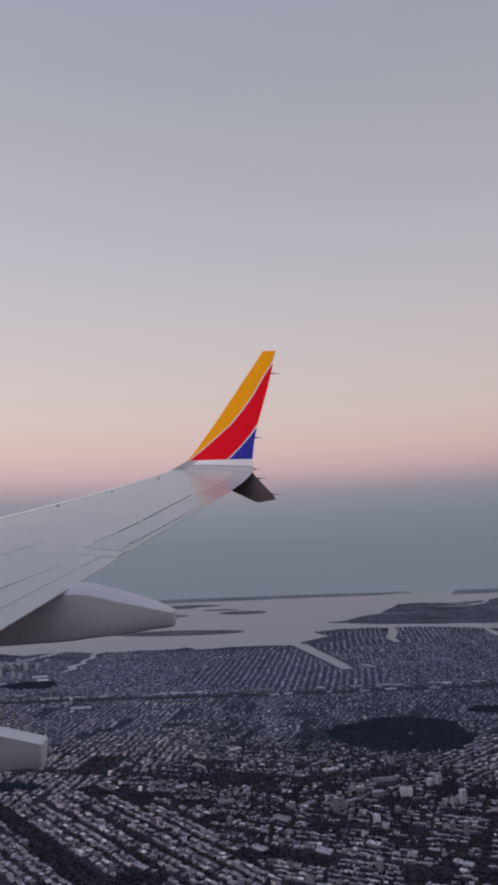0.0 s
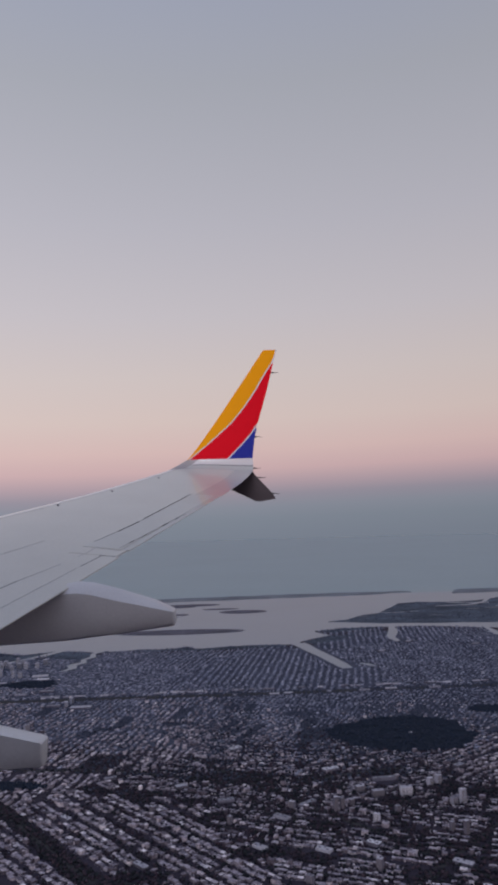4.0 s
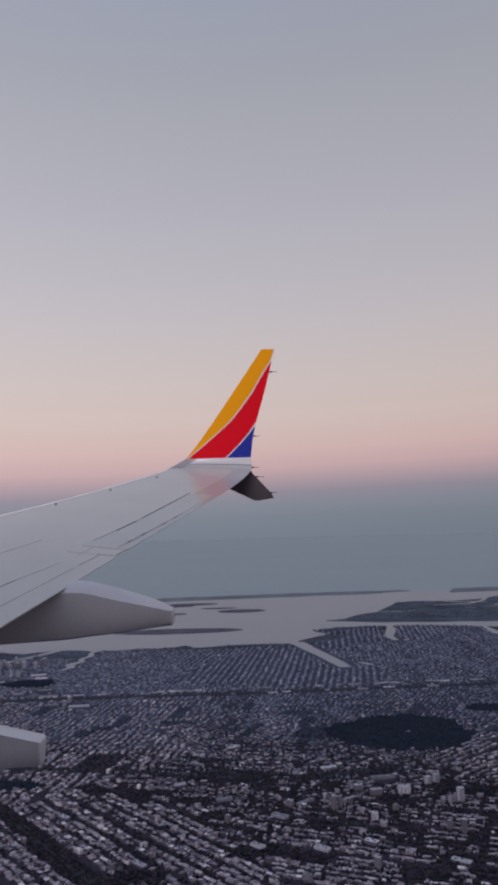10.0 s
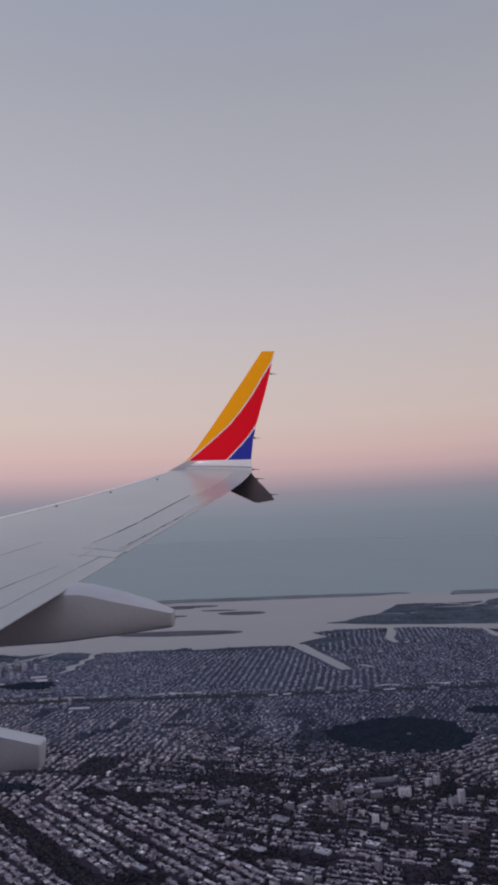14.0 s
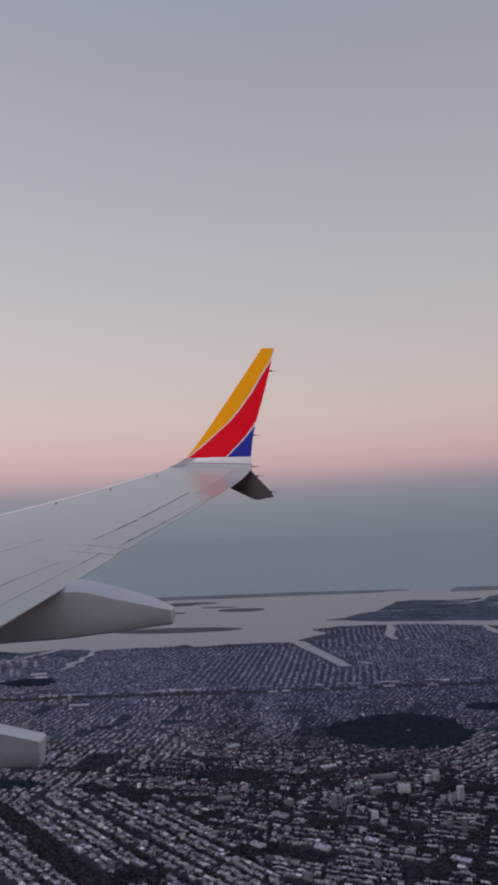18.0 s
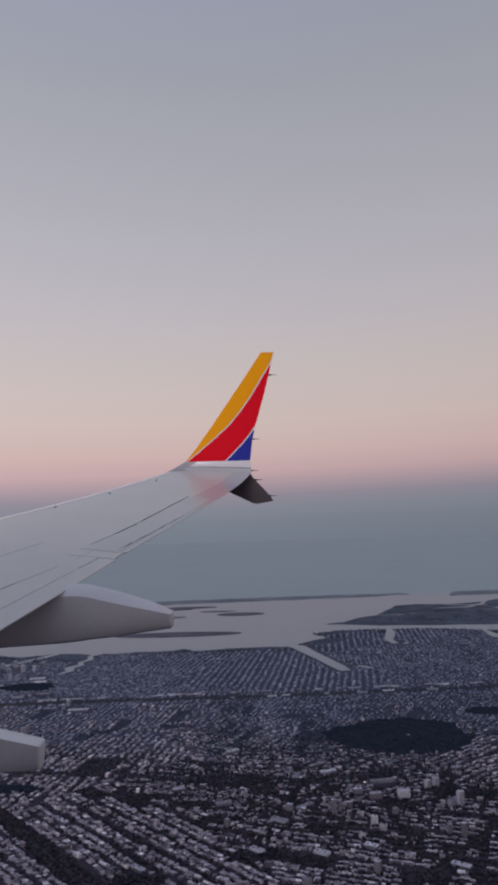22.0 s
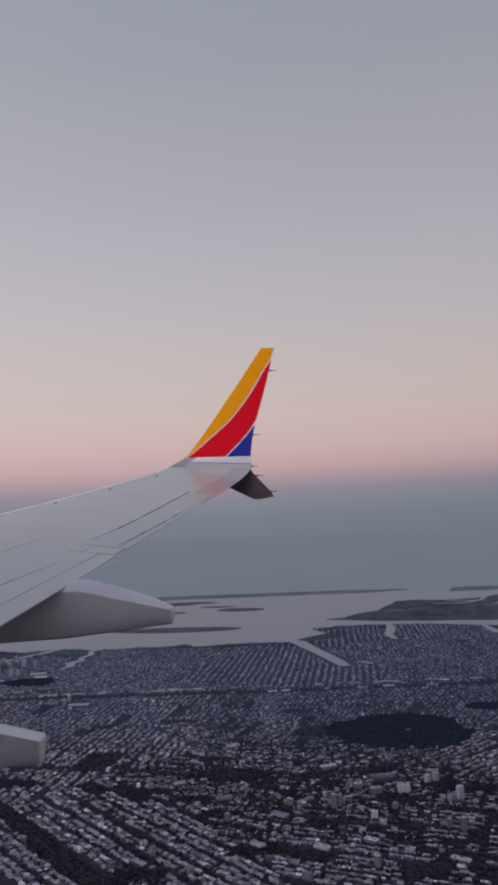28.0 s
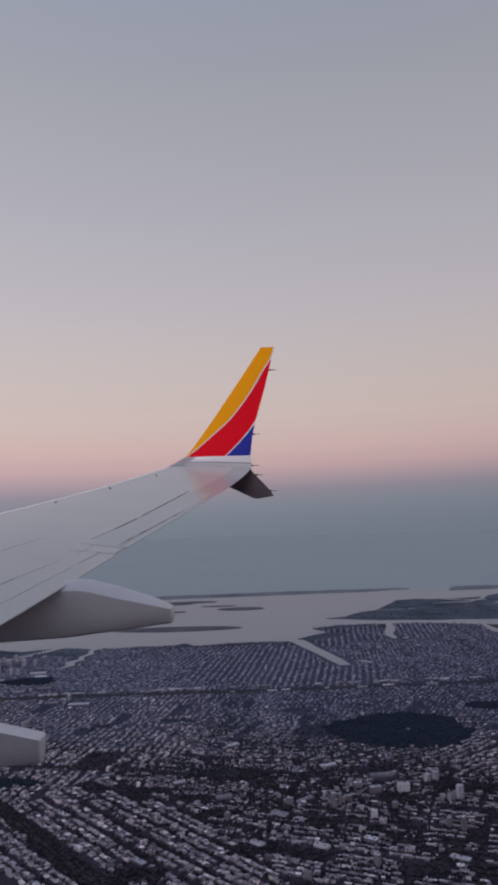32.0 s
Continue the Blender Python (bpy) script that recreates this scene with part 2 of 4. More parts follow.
def strip(name, y0, u0, y1, u1, width, mat, parent, label="", n=10, proud=0.003):
    """A seam on the upper skin between two places of it."""
    verts, faces = [], []
    for i in range(n + 1):
        f = i / n
        y, u = y0 + (y1 - y0) * f, u0 + (u1 - u0) * f
        c = (trail(y) - lead(y)).length
        for side in (-0.5, 0.5):
            verts.append(upper(y + (side * width if abs(u1 - u0) > 0.2 else 0), u + (0 if abs(u1 - u0) > 0.2 else side * width / c), proud))
    n1 = n + 1
    low = [v - Vector((0, 0, 0.006)) for v in verts]
    verts += low
    for i in range(n):
        a, b, c, d = 2 * i, 2 * i + 1, 2 * i + 3, 2 * i + 2
        faces.append((a, b, c, d))
        o = 2 * n1
        faces += [(a + o, d + o, c + o, b + o), (a, d, d + o, a + o), (b, b + o, c + o, c)]
    faces += [(0, 2 * n1, 2 * n1 + 1, 1), (2 * n, 2 * n + 1, 2 * n1 + 2 * n + 1, 2 * n1 + 2 * n)]
    return part(name, verts, faces, mat, parent, label)


def build_wing():
    wing = tagged(new("airplane_wing"), "pale grey airliner wing with a striped upturned winglet", "wing")
    shade(wing_piece("leading_edge", 0.1, 15.42, 0.0, 0.08, EDGE_HIGHLIGHT, wing, "polished bare metal leading edge", 26, 6))
    shade(wing_piece("wing_panel", 0.1, 15.42, 0.0805, 0.797, WING_PAINT, wing, "", 26, 14))
    # added block under the skin; its near-black colour plays the gap's shade
    shade(wing_piece("gap_backing", 0.1, 15.2, 0.79, 0.83, GAP, wing, "dark gap behind the rear spar", 20, 2, sunk=0.03))
    shade(wing_piece("aileron", 9.4, 13.1, 0.7972, 0.955, SEA_TONED_PAINT, wing, "dull grey painted panel", 10, 5))
    shade(wing_piece("aileron_tab", 9.4, 13.1, 0.9585, 0.99, TIP_PAINT, wing, "dull grey painted panel", 10, 3))
    shade(wing_piece("tip_panel", 13.12, 15.42, 0.7972, 1.0, TIP_PAINT, wing, "dull grey painted panel", 10, 6))
    shade(wing_piece("flap_end_panel", 9.09, 9.38, 0.7972, 0.978, WING_PAINT, wing, "", 3, 5))
    shade(wing_piece("outboard_flap", 0.1, 9.075, 0.7972, 0.992, WING_PAINT, wing, "", 16, 6))
    # seams of the skin
    strip("hinge_gap", 9.65, 0.8, 10.2, 0.806, 0.008, SEAL_AND_SHADE, wing, "grey aileron hinge seal")
    strip("hinge_gap", 10.24, 0.806, 10.89, 0.806, 0.018, GAP, wing, "dark aileron hinge gap")
    strip("hinge_gap", 11.04, 0.802, 13.1, 0.768, 0.014, GAP, wing, "dark aileron hinge gap")
    strip("flap_gap", 6.2, 0.8, 7.9, 0.826, 0.013, SEAL_AND_SHADE, wing)
    strip("flap_gap", 7.9, 0.826, 8.6, 0.847, 0.009, FAINT, wing)
    strip("tab_gap", 9.47, 0.94, 11.6, 0.963, 0.008, SEAL_AND_SHADE, wing)
    strip("panel_seam", 7.4, 0.57, 9.5, 0.614, 0.012, FAINT, wing)
    strip("panel_seam", 6.9, 0.915, 8.5, 0.919, 0.008, FAINT, wing)
    strip("flap_seam", 8.6, 0.92, 9.08, 0.925, 0.011, SEAL_AND_SHADE, wing)
    strip("flap_seam", 8.94, 0.855, 9.43, 0.853, 0.01, FAINT, wing)
    strip("panel_seam", 9.37, 0.868, 9.34, 0.966, 0.01, FAINT, wing, proud=0.004)
    strip("flap_end_seam", 9.085, 0.915, 9.08, 0.975, 0.016, SEAL_AND_SHADE, wing)
    strip("slat_seam", 7.0, 0.098, 15.2, 0.098, 0.008, FAINT, wing)
    for y, u in ((11.75, 0.14), (13.0, 0.17), (14.35, 0.2), (10.4, 0.12)):
        c = upper(y, u, 0.004)
        ring = [[c + Vector((0.02 * r * math.cos(a), 0.04 * r * math.sin(a), h)) for a in [k * math.pi / 5 for k in range(10)]] for r, h in ((1, -0.01), (1, 0.012), (0.6, 0.02))]
        part("slat_fastener", *loft(ring), SEAL_AND_SHADE, wing)
    # vent slots in the hinge gap
    for y in (11.15, 11.65, 12.15, 12.6):
        u = 0.802 - 0.0165 * (y - 11.04)
        strip("hinge_slot", y, u, y + 0.28, u - 0.0046, 0.014, GAP, wing, proud=0.005)
    for y in (9.7, 10.1, 10.75, 11.2):
        u = 0.94 + 0.0108 * (y - 9.47)
        strip("tab_slot", y, u, y + 0.14, u + 0.0015, 0.012, GAP, wing, proud=0.005)
    fairing(wing, 8.0, [(-4.9, -0.95, -1.028, 0.05, 0.01), (-4.4, -0.86, -1.168, 0.14, 0.04), (-3.6, -0.84, -1.258, 0.2, 0.06), (-2.8, -0.7533, -1.283, 0.22, 0.08433),
                        (-2.12, -0.6257, -1.253, 0.22, 0.1041), (-1.95, -0.6075, -1.239, 0.22, 0.1144), (-1.8, -0.623, -1.22, 0.22, 0.1172), (-1.5, -0.702, -1.195, 0.21, 0.1154), (-1.1, -0.831, -1.147, 0.19, 0.076), (-0.97, -0.894, -1.133, 0.185, 0.04355),
                        (-0.925, -0.9185, -1.128, 0.18, 0.02963), (-0.9, -0.934, -1.124, 0.165, 0.02), (-0.886, -0.946, -1.118, 0.135, 0.014), (-0.88, -0.963, -1.106, 0.09, 0.006)])
    fairing(wing, 5.0, [(-4.586, -1.358, -1.484, 0.062, 0.02), (-3.786, -1.278, -1.654, 0.124, 0.03), (-2.886, -1.228, -1.694, 0.1116, 0.025), (-2.186, -1.268, -1.679, 0.1054, 0.02), (-1.836, -1.354, -1.641, 0.0961, 0.012), (-1.636, -1.404, -1.631, 0.093, 0.008), (-1.516, -1.435, -1.626, 0.09176, 0.005),
                        (-1.486, -1.443, -1.624, 0.08928, 0.004), (-1.474, -1.448, -1.621, 0.08432, 0.004), (-1.466, -1.456, -1.614, 0.07316, 0.004), (-1.462, -1.468, -1.604, 0.0558, 0.004)])
    winglet(wing)
    wing.matrix_world = Matrix.Translation((0, 0, EYE)) @ pose(0, 0, 0, VIEW_FIT) @ Matrix.Translation((0, 0, -EYE))
    return wing


def fairing(wing, y, stations):
    """A canoe-shaped body: a crowned top, a crease, and sides that lean in to a narrow keel."""
    rings = []
    for x, crown, low, half, drop in stations:
        top = crown - drop
        deep = top - low
        side = [(half, top), (half * 0.965, top - deep * 0.2), (half * 0.89, top - deep * 0.5), (half * 0.76, top - deep * 0.8), (half * 0.58, low + deep * 0.05), (half * 0.32, low)]
        crest = [(half * 0.72, crown - drop * 0.62), (half * 0.4, crown - drop * 0.25), (0, crown)]
        half_ring = crest[::-1] + side
        ring = half_ring + [(0, low)] + [(-p, q) for p, q in reversed(half_ring[1:])]
        rings.append([Vector((x, y + p, EYE + q)) for p, q in ring])
    return shade(part("flap_track_fairing", *loft(rings), FAIRING_PAINT, wing, "canoe-shaped grey flap track fairing"), 24)


def on_blade(x, z, side=0.0):
    """A place on the canted winglet; x and z as they stand at the wing's tip."""
    k = 1 + 0.008 * (z - 1.2)
    return Vector((x * k, TIP * k + side, EYE + z * k))


def winglet(wing):
    zs = [1.435, 1.511, 1.6, 1.7, 1.85, 2.0, 2.2, 2.4, 2.6, 2.8, 3.0, 3.2, 3.4, 3.6, 3.75, 3.85, 3.9]
    front = lambda z: np.interp(z, [1.25, 1.449, 1.698, 2.201, 2.682, 3.257, 3.89, 3.95], [-1.70, -1.36, -1.155, -0.785, -0.45, -0.05, 0.38, 0.42])
    rear = lambda z: np.interp(z, [1.2, 1.435, 1.918, 2.301, 3.008, 3.528, 3.907], [0.11, 0.078, 0.143, 0.243, 0.456, 0.59, 0.69])
    gold = lambda z: np.interp(z, [1.42, 1.511, 1.672, 1.944, 2.231, 2.533, 2.889, 3.119, 3.3, 3.467, 3.6, 3.763, 3.95], [-1.38, -1.26, -1.05, -0.73, -0.40, -0.145, 0.115, 0.255, 0.36, 0.47, 0.56, 0.635, 0.68])
    blue = lambda z: np.interp(z, [1.42, 1.475, 1.574, 1.76, 1.985, 2.212, 2.4, 2.6, 4.0], [-0.51, -0.44, -0.345, -0.154, 0.043, 0.2, 0.32, 0.5, 1.5])

    def fat(x, z):
        f = (x - front(z)) / (rear(z) - front(z))
        return 0.012 + 0.07 * (rear(z) - front(z)) * math.sqrt(max(f, 0)) * max(1 - f, 0)

    def band(name, a, b, mat, label, rows):
        fine = np.unique(np.concatenate([np.linspace(rows[0], rows[-1], 34), rows]))
        rings = []
        for z in fine:
            x0, x1 = np.clip(a(z), front(z), rear(z)), np.clip(b(z), front(z), rear(z))
            if x1 - x0 < 0.004:
                continue
            xs = [x0 + (x1 - x0) * k / 8 for k in range(9)]
            rings.append([on_blade(x, z, -fat(x, z)) for x in xs] + [on_blade(x, z, fat(x, z)) for x in reversed(xs)])
        shade(part(name, *loft(rings), mat, wing_let, label), 35)

    wing_let = new("winglet")
    wing_let.parent = wing
    tagged(wing_let, "upturned winglet painted yellow, red and blue")
    line = 0.032
    band("yellow_band", front, lambda z: gold(z), YELLOW_PAINT, "golden yellow paint band", zs)
    band("white_line", lambda z: gold(z), lambda z: gold(z) + line, WHITE_PAINT, "thin white line", zs)
    band("red_band", lambda z: gold(z) + line, lambda z: blue(z), RED_PAINT, "bright red paint band", zs)
    band("white_line", lambda z: blue(z), lambda z: blue(z) + line, WHITE_PAINT, "thin white line", zs)
    band("blue_band", lambda z: blue(z) + line, rear, BLUE_PAINT, "deep blue paint band", zs)
    # the white foot, curving down into the wing's tip
    rings = []
    for i in range(13):
        f = i / 12
        row = []
        for k in range(17):
            u = k / 16
            x = front(1.435) + (rear(1.435) - front(1.435)) * u
            p0, p2 = on_blade(x, 1.434, -fat(x, 1.435)), upper(15.33, u, 0.004)
            p1 = upper(15.5, u, 0.01)
            row.append(p0 * (1 - f) ** 2 + p1 * 2 * f * (1 - f) + p2 * f * f)
        rings.append(row)
    # between foot and skirt runs a grey ring, a painted shadow line
    for name, k0, k1, f0, f1, mat, label in (("foot_nose", 0, 3, 0, 12, NOSE_METAL, "bare metal nose of the winglet's foot"), ("winglet_foot", 3, 16, 0, 5, WHITE_PAINT, "white blended foot of the winglet"),
                                             ("foot_shadow", 3, 16, 5, 6, SEAL_AND_SHADE, "grey sealant line under the foot"), ("foot_skirt", 3, 16, 6, 12, TIP_PAINT, "glossy grey skirt of the wing tip")):
        shell = [r[k0:k1 + 1] + [Vector((p.x, TIP + 0.06, p.z - 0.02)) for p in reversed(r[k0:k1 + 1])] for r in rings[f0:f1 + 1]]
        shade(part(name, *loft(shell), mat, wing_let, label), 50)
    # lower blade: grey, with the shadow on its inner face put into the colour
    outline = [(0.07, 1.14), (-0.46, 0.765), (-0.3, 0.685), (0.12, 0.475), (0.22, 0.462), (0.575, 0.515), (0.5, 0.64), (0.13, 1.05)]
    near = [Vector((x * k, TIP * k, EYE + z * k)) for x, z in outline for k in [1 + 0.02 * (1.15 - z)]]
    far = [p + Vector((0, 0.05, 0.0)) for p in near]
    part("lower_blade", *loft([near, far]), SHADED_GREY, wing, "dark grey lower blade of the split winglet")
    # static wicks
    for x, z, y in ((0.585, 3.44, TIP * 1.018), (0.15, 1.93, TIP * 1.006), (0.1, 1.21, TIP), (0.2, 1.0, TIP + 0.03), (0.5, 0.64, TIP + 0.16)):
        a, b = Vector((x - 0.03, y, EYE + z)), Vector((x + 0.16, y + 0.02, EYE + z - 0.005))
        ring = lambda c, r: [c + Vector((0, r * math.cos(k * 1.2566), r * math.sin(k * 1.2566))) for k in range(5)]
        part("static_wick", *loft([ring(a, 0.019), ring(a.lerp(b, 0.35), 0.017), ring(a.lerp(b, 0.4), 0.008), ring(b, 0.005)]), RUBBER, wing)



def fuselage():
    """The closed cabin round the camera, with the window that it looks through."""
    body = tagged(new("airplane_fuselage"), "deep blue airliner fuselage round the cabin window", "fuselage", kind="structure")
    r, cy, cz, n = 1.88, -1.62, EYE - 0.35, 72
    xs = [-22, -21, -18, -12, -7, -3, -1, -0.16, 0.16, 1, 3, 6, 8]
    size = [0.25, 0.6, 1, 1, 1, 1, 1, 1, 1, 1, 1, 1, 1]
    verts, faces = [], []
    for x, f in zip(xs, size):
        for k in range(n):
            a = 2 * math.pi * k / n
            verts.append((x, cy + r * f * math.cos(a), cz + r * f * math.sin(a)))
    for i in range(len(xs) - 1):
        for k in range(n):
            zmid = cz + r * math.sin(2 * math.pi * (k + 0.5) / n)
            if i == 7 and math.cos(2 * math.pi * (k + 0.5) / n) > 0 and abs(zmid - EYE - 0.03) < 0.2:
                continue
            m = (k + 1) % n
            faces.append((i * n + k, i * n + m, (i + 1) * n + m, (i + 1) * n + k))
    faces += [tuple(range(n)), tuple((len(xs) - 1) * n + k for k in range(n))]
    part("fuselage_skin", verts, faces, HULL_BLUE, body, smooth=True)


build_wing()
fuselage()


# ---- the land below (all at one small scale, 1 to about 12, so that it ends at the sea's horizon) ----
rng = np.random.default_rng(7)


def ragged(points, step=12.0, rough=5.0, seed=1):
    """A closed shore line through the corners given, broken up by noise."""
    out = []
    n = len(points)
    for i in range(n):
        a, b = Vector((*points[i], 0)), Vector((*points[(i + 1) % n], 0))
        k = max(1, int((b - a).length / step))
        for j in range(k):
            p = a.lerp(b, j / k)
            w = min(1.0, (b - a).length / 60) if (b - a).length < 600 else 0.3
            v = noise.noise_vector(Vector((p.x * 0.03 + seed * 17, p.y * 0.03, seed))) * rough * w
            v += noise.noise_vector(Vector((p.x * 0.15 + seed * 7, p.y * 0.15, seed))) * rough * 0.35 * w
            out.append((p.x + v.x, p.y + v.y))
    return out


def slab(name, outline, top, low, mat):
    n = len(outline)
    verts = [(x, y, top) for x, y in outline] + [(x, y, low) for x, y in outline]
    faces = [tuple(range(n))] + [(i, i + n, (i + 1) % n + n, (i + 1) % n) for i in range(n)]
    bm = bmesh.new()
    data = mesh_of(name, verts, faces, mat)
    bm.from_mesh(data)
    bmesh.ops.recalc_face_normals(bm, faces=bm.faces)
    bmesh.ops.triangulate(bm, faces=[f for f in bm.faces if len(f.verts) > 4])
    bm.to_mesh(data)
    bm.free()
    return new(name, data)


def oval(cx, cy, rx, ry, n=16):
    return [(cx + rx * math.cos(2 * math.pi * k / n), cy + ry * math.sin(2 * math.pi * k / n)) for k in range(n)]


# water to the horizon
disc = [(4900 * math.cos(k * math.pi / 48), 4900 * math.sin(k * math.pi / 48)) for k in range(96)]
tagged(slab("water", disc, 0.0, -2.0, OCEAN), "dull blue-grey ocean reaching the horizon", "water", kind="structure")
BAY = [(-1500, 600), (-300, 500), (300, 600), (1500, 650), (1500, 1020), (520, 1005), (300, 1005), (60, 1000), (-150, 975), (-290, 965), (-600, 955), (-1500, 935)]
tagged(slab("bay_water", BAY, 0.06, -1.0, WATER), "pale still bay water behind the barrier beach", "water", kind="structure")
# mainland
COAST = [(-1500, 720), (-620, 650), (-391, 606), (-272, 606), (-239, 596), (-211, 597), (-190, 588), (-175, 594), (-167, 600), (-145, 597), (-128, 586), (-122, 591), (-93, 596), (-67, 597), (-58, 607), (-48, 594), (-22, 601), (6, 604), (31, 603),
         (44, 590), (48, 597), (40, 613), (57, 634), (70, 645), (57, 671), (84, 684), (118, 688), (171, 682), (230, 662), (283, 642), (430, 700), (620, 700), (1500, 740), (1500, -900), (-1500, -900)]
coast = ragged(COAST, 6, 4, 3)
tagged(slab("ground", coast, 0.4, -2.0, EARTH), "dark flat city ground between the houses", "ground", kind="structure")


# towards the bay a lighter, bluer sheet covers the ground and stands in for haze
def hazy_ground():
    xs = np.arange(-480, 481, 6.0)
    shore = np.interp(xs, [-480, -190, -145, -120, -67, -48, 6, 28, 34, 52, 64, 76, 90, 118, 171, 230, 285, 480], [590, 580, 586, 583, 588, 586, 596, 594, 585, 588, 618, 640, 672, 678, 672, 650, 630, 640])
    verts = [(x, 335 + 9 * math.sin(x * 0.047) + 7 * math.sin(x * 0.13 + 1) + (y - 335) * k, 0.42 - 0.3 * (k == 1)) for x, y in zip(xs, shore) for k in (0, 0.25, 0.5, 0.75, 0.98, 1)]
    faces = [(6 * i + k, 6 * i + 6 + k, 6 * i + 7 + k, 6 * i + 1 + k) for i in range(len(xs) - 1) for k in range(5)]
    tagged(new("ground_far", mesh_of("ground_far", verts, faces, HAZY_GROUND)), "far city ground, paled with haze in its colour", "ground", kind="structure")


hazy_ground()


# barrier beach across the bay, and the marsh islands
for pts in ([(-1400, 915), (-600, 938), (-290, 948), (-150, 958), (60, 978), (180, 996), (225, 1008), (215, 1024), (60, 1020), (-150, 995), (-290, 982), (-600, 975), (-1400, 965)],
            [(270, 975), (330, 985), (530, 975), (900, 990), (1500, 1000), (1500, 1080), (900, 1060), (520, 1030), (300, 1030)]):
    tagged(slab("barrier_beach", ragged(pts, 15, 8, 5), 0.8, -2, SAND), "long low dark barrier beach across the bay", "beach", kind="structure")
ISLES = [(-72, 690, 63, 16), (-12, 836, 28, 15), (-90, 822, 15, 7), (-77, 917, 34, 11), (-225, 674, 32, 9), (-230, 786, 22, 9), (-125, 900, 52, 12), (-145, 802, 60, 10),
         (-330, 700, 60, 12), (-300, 830, 40, 14), (-250, 900, 50, 12), (-40, 868, 22, 6), (-200, 735, 26, 7), (-120, 762, 16, 5), (-400, 780, 60, 14), (-180, 850, 30, 8)]
for i, (cx, cy, rx, ry) in enumerate(ISLES):
    tagged(slab("marsh_island", ragged(oval(cx, cy, rx, ry, 22), 5, min(6, ry * 0.6), 11 + i), 0.35, -1.5, ISLE), "low brown-grey marsh island in the bay", "island", "islands in the bay")
# marsh along the shore
MARSHES = [[(76, 733), (99, 745), (121, 777), (138, 788), (166, 846), (178, 873), (209, 884), (242, 876), (280, 885), (321, 916), (480, 921), (480, 720), (288, 701), (243, 698), (188, 705), (133, 713)],
           [(-212, 594), (-190, 586), (-168, 596), (-178, 574), (-196, 552), (-220, 560)], [(-163, 596), (-146, 594), (-131, 584), (-138, 556), (-160, 566), (-170, 578)],
           [(42, 612), (58, 633), (72, 643), (92, 640), (70, 612), (52, 600)], [(60, 671), (84, 682), (118, 686), (110, 672), (84, 664), (74, 652)],
           [(-92, 594), (-67, 595), (-58, 605), (-48, 592), (-22, 599), (6, 602), (30, 601), (24, 590), (-40, 584), (-88, 587)]]
for i, pts in enumerate(MARSHES):
    tagged(slab("marsh", ragged(pts, 8, 4, 41 + i), 0.44, -1.0, MARSH), "dark marsh and park land along the shore", "marsh", kind="structure")


def channel(name, pts, widths, z=0.47, label="pale still water in a narrow channel"):
    left, right = [], []
    for i, (x, y) in enumerate(pts):
        a, b = pts[max(i - 1, 0)], pts[min(i + 1, len(pts) - 1)]
        d = Vector((b[0] - a[0], b[1] - a[1])).normalized()
        w = widths[i] / 2
        left.append((x - d.y * w, y + d.x * w))
        right.append((x + d.y * w, y - d.x * w))
    tagged(slab(name, left + right[::-1], z, 0.2, WATER), label, "water", kind="structure")


channel("creek_canal", [(37, 606), (40, 599), (46, 574), (54, 546), (61, 518), (65, 500)], [13, 13, 11, 10, 10, 8])
channel("creek_inlet", [(133, 690), (131, 670), (127, 651), (120, 626), (122, 604)], [5, 8, 9, 8, 5])
channel("pond", [(76, 516), (80, 512), (85, 505)], [3, 5, 4])
channel("creek_inlet_2", [(229, 689), (214, 666), (215, 634), (223, 610)], [12, 12, 12, 9])
channel("creek_loop", [(300, 745), (272, 722), (262, 695), (272, 655), (296, 640), (312, 608)], [6, 10, 11, 11, 12, 8], 0.474)
channel("creek_loop_2", [(300, 745), (312, 716), (302, 680), (296, 642)], [6, 12, 14, 10], 0.478)
channel("creek_west", [(-126, 598), (-132, 584), (-129, 570), (-134, 558), (-131, 548), (-138, 538), (-134, 526), (-140, 515)], [6, 4, 5, 4, 5, 9, 6, 2])
channel("creek_west_2", [(-163, 600), (-176, 574), (-185, 559), (-194, 547), (-210, 534)], [7, 7, 8, 8, 7])
channel("creek_west_3", [(-296, 608), (-330, 555), (-380, 545)], [12, 10, 6])

channel("marsh_creek", [(232, 884), (244, 868), (262, 862), (286, 858)], [5, 7, 8, 4], 0.452)
channel("marsh_creek", [(300, 905), (285, 872), (262, 846), (240, 842), (215, 838)], [6, 5, 6, 5, 2], 0.456)
channel("marsh_creek", [(330, 850), (300, 836), (284, 826)], [16, 12, 5], 0.452)
channel("marsh_creek", [(140, 792), (165, 790), (185, 796)], [3, 4, 2], 0.452)

# parks: dark woods and lawns
PARKS = [(72, 346, 36, 26), (-112, 291, 26, 5), (-208, 241, 15, 10), (232, 300, 45, 32), (200, 236, 30, 24), (176, 208, 18, 14), (130, 385, 16, 8), (-250, 330, 26, 10), (-150, 474, 19, 11), (-196, 520, 8, 16)]
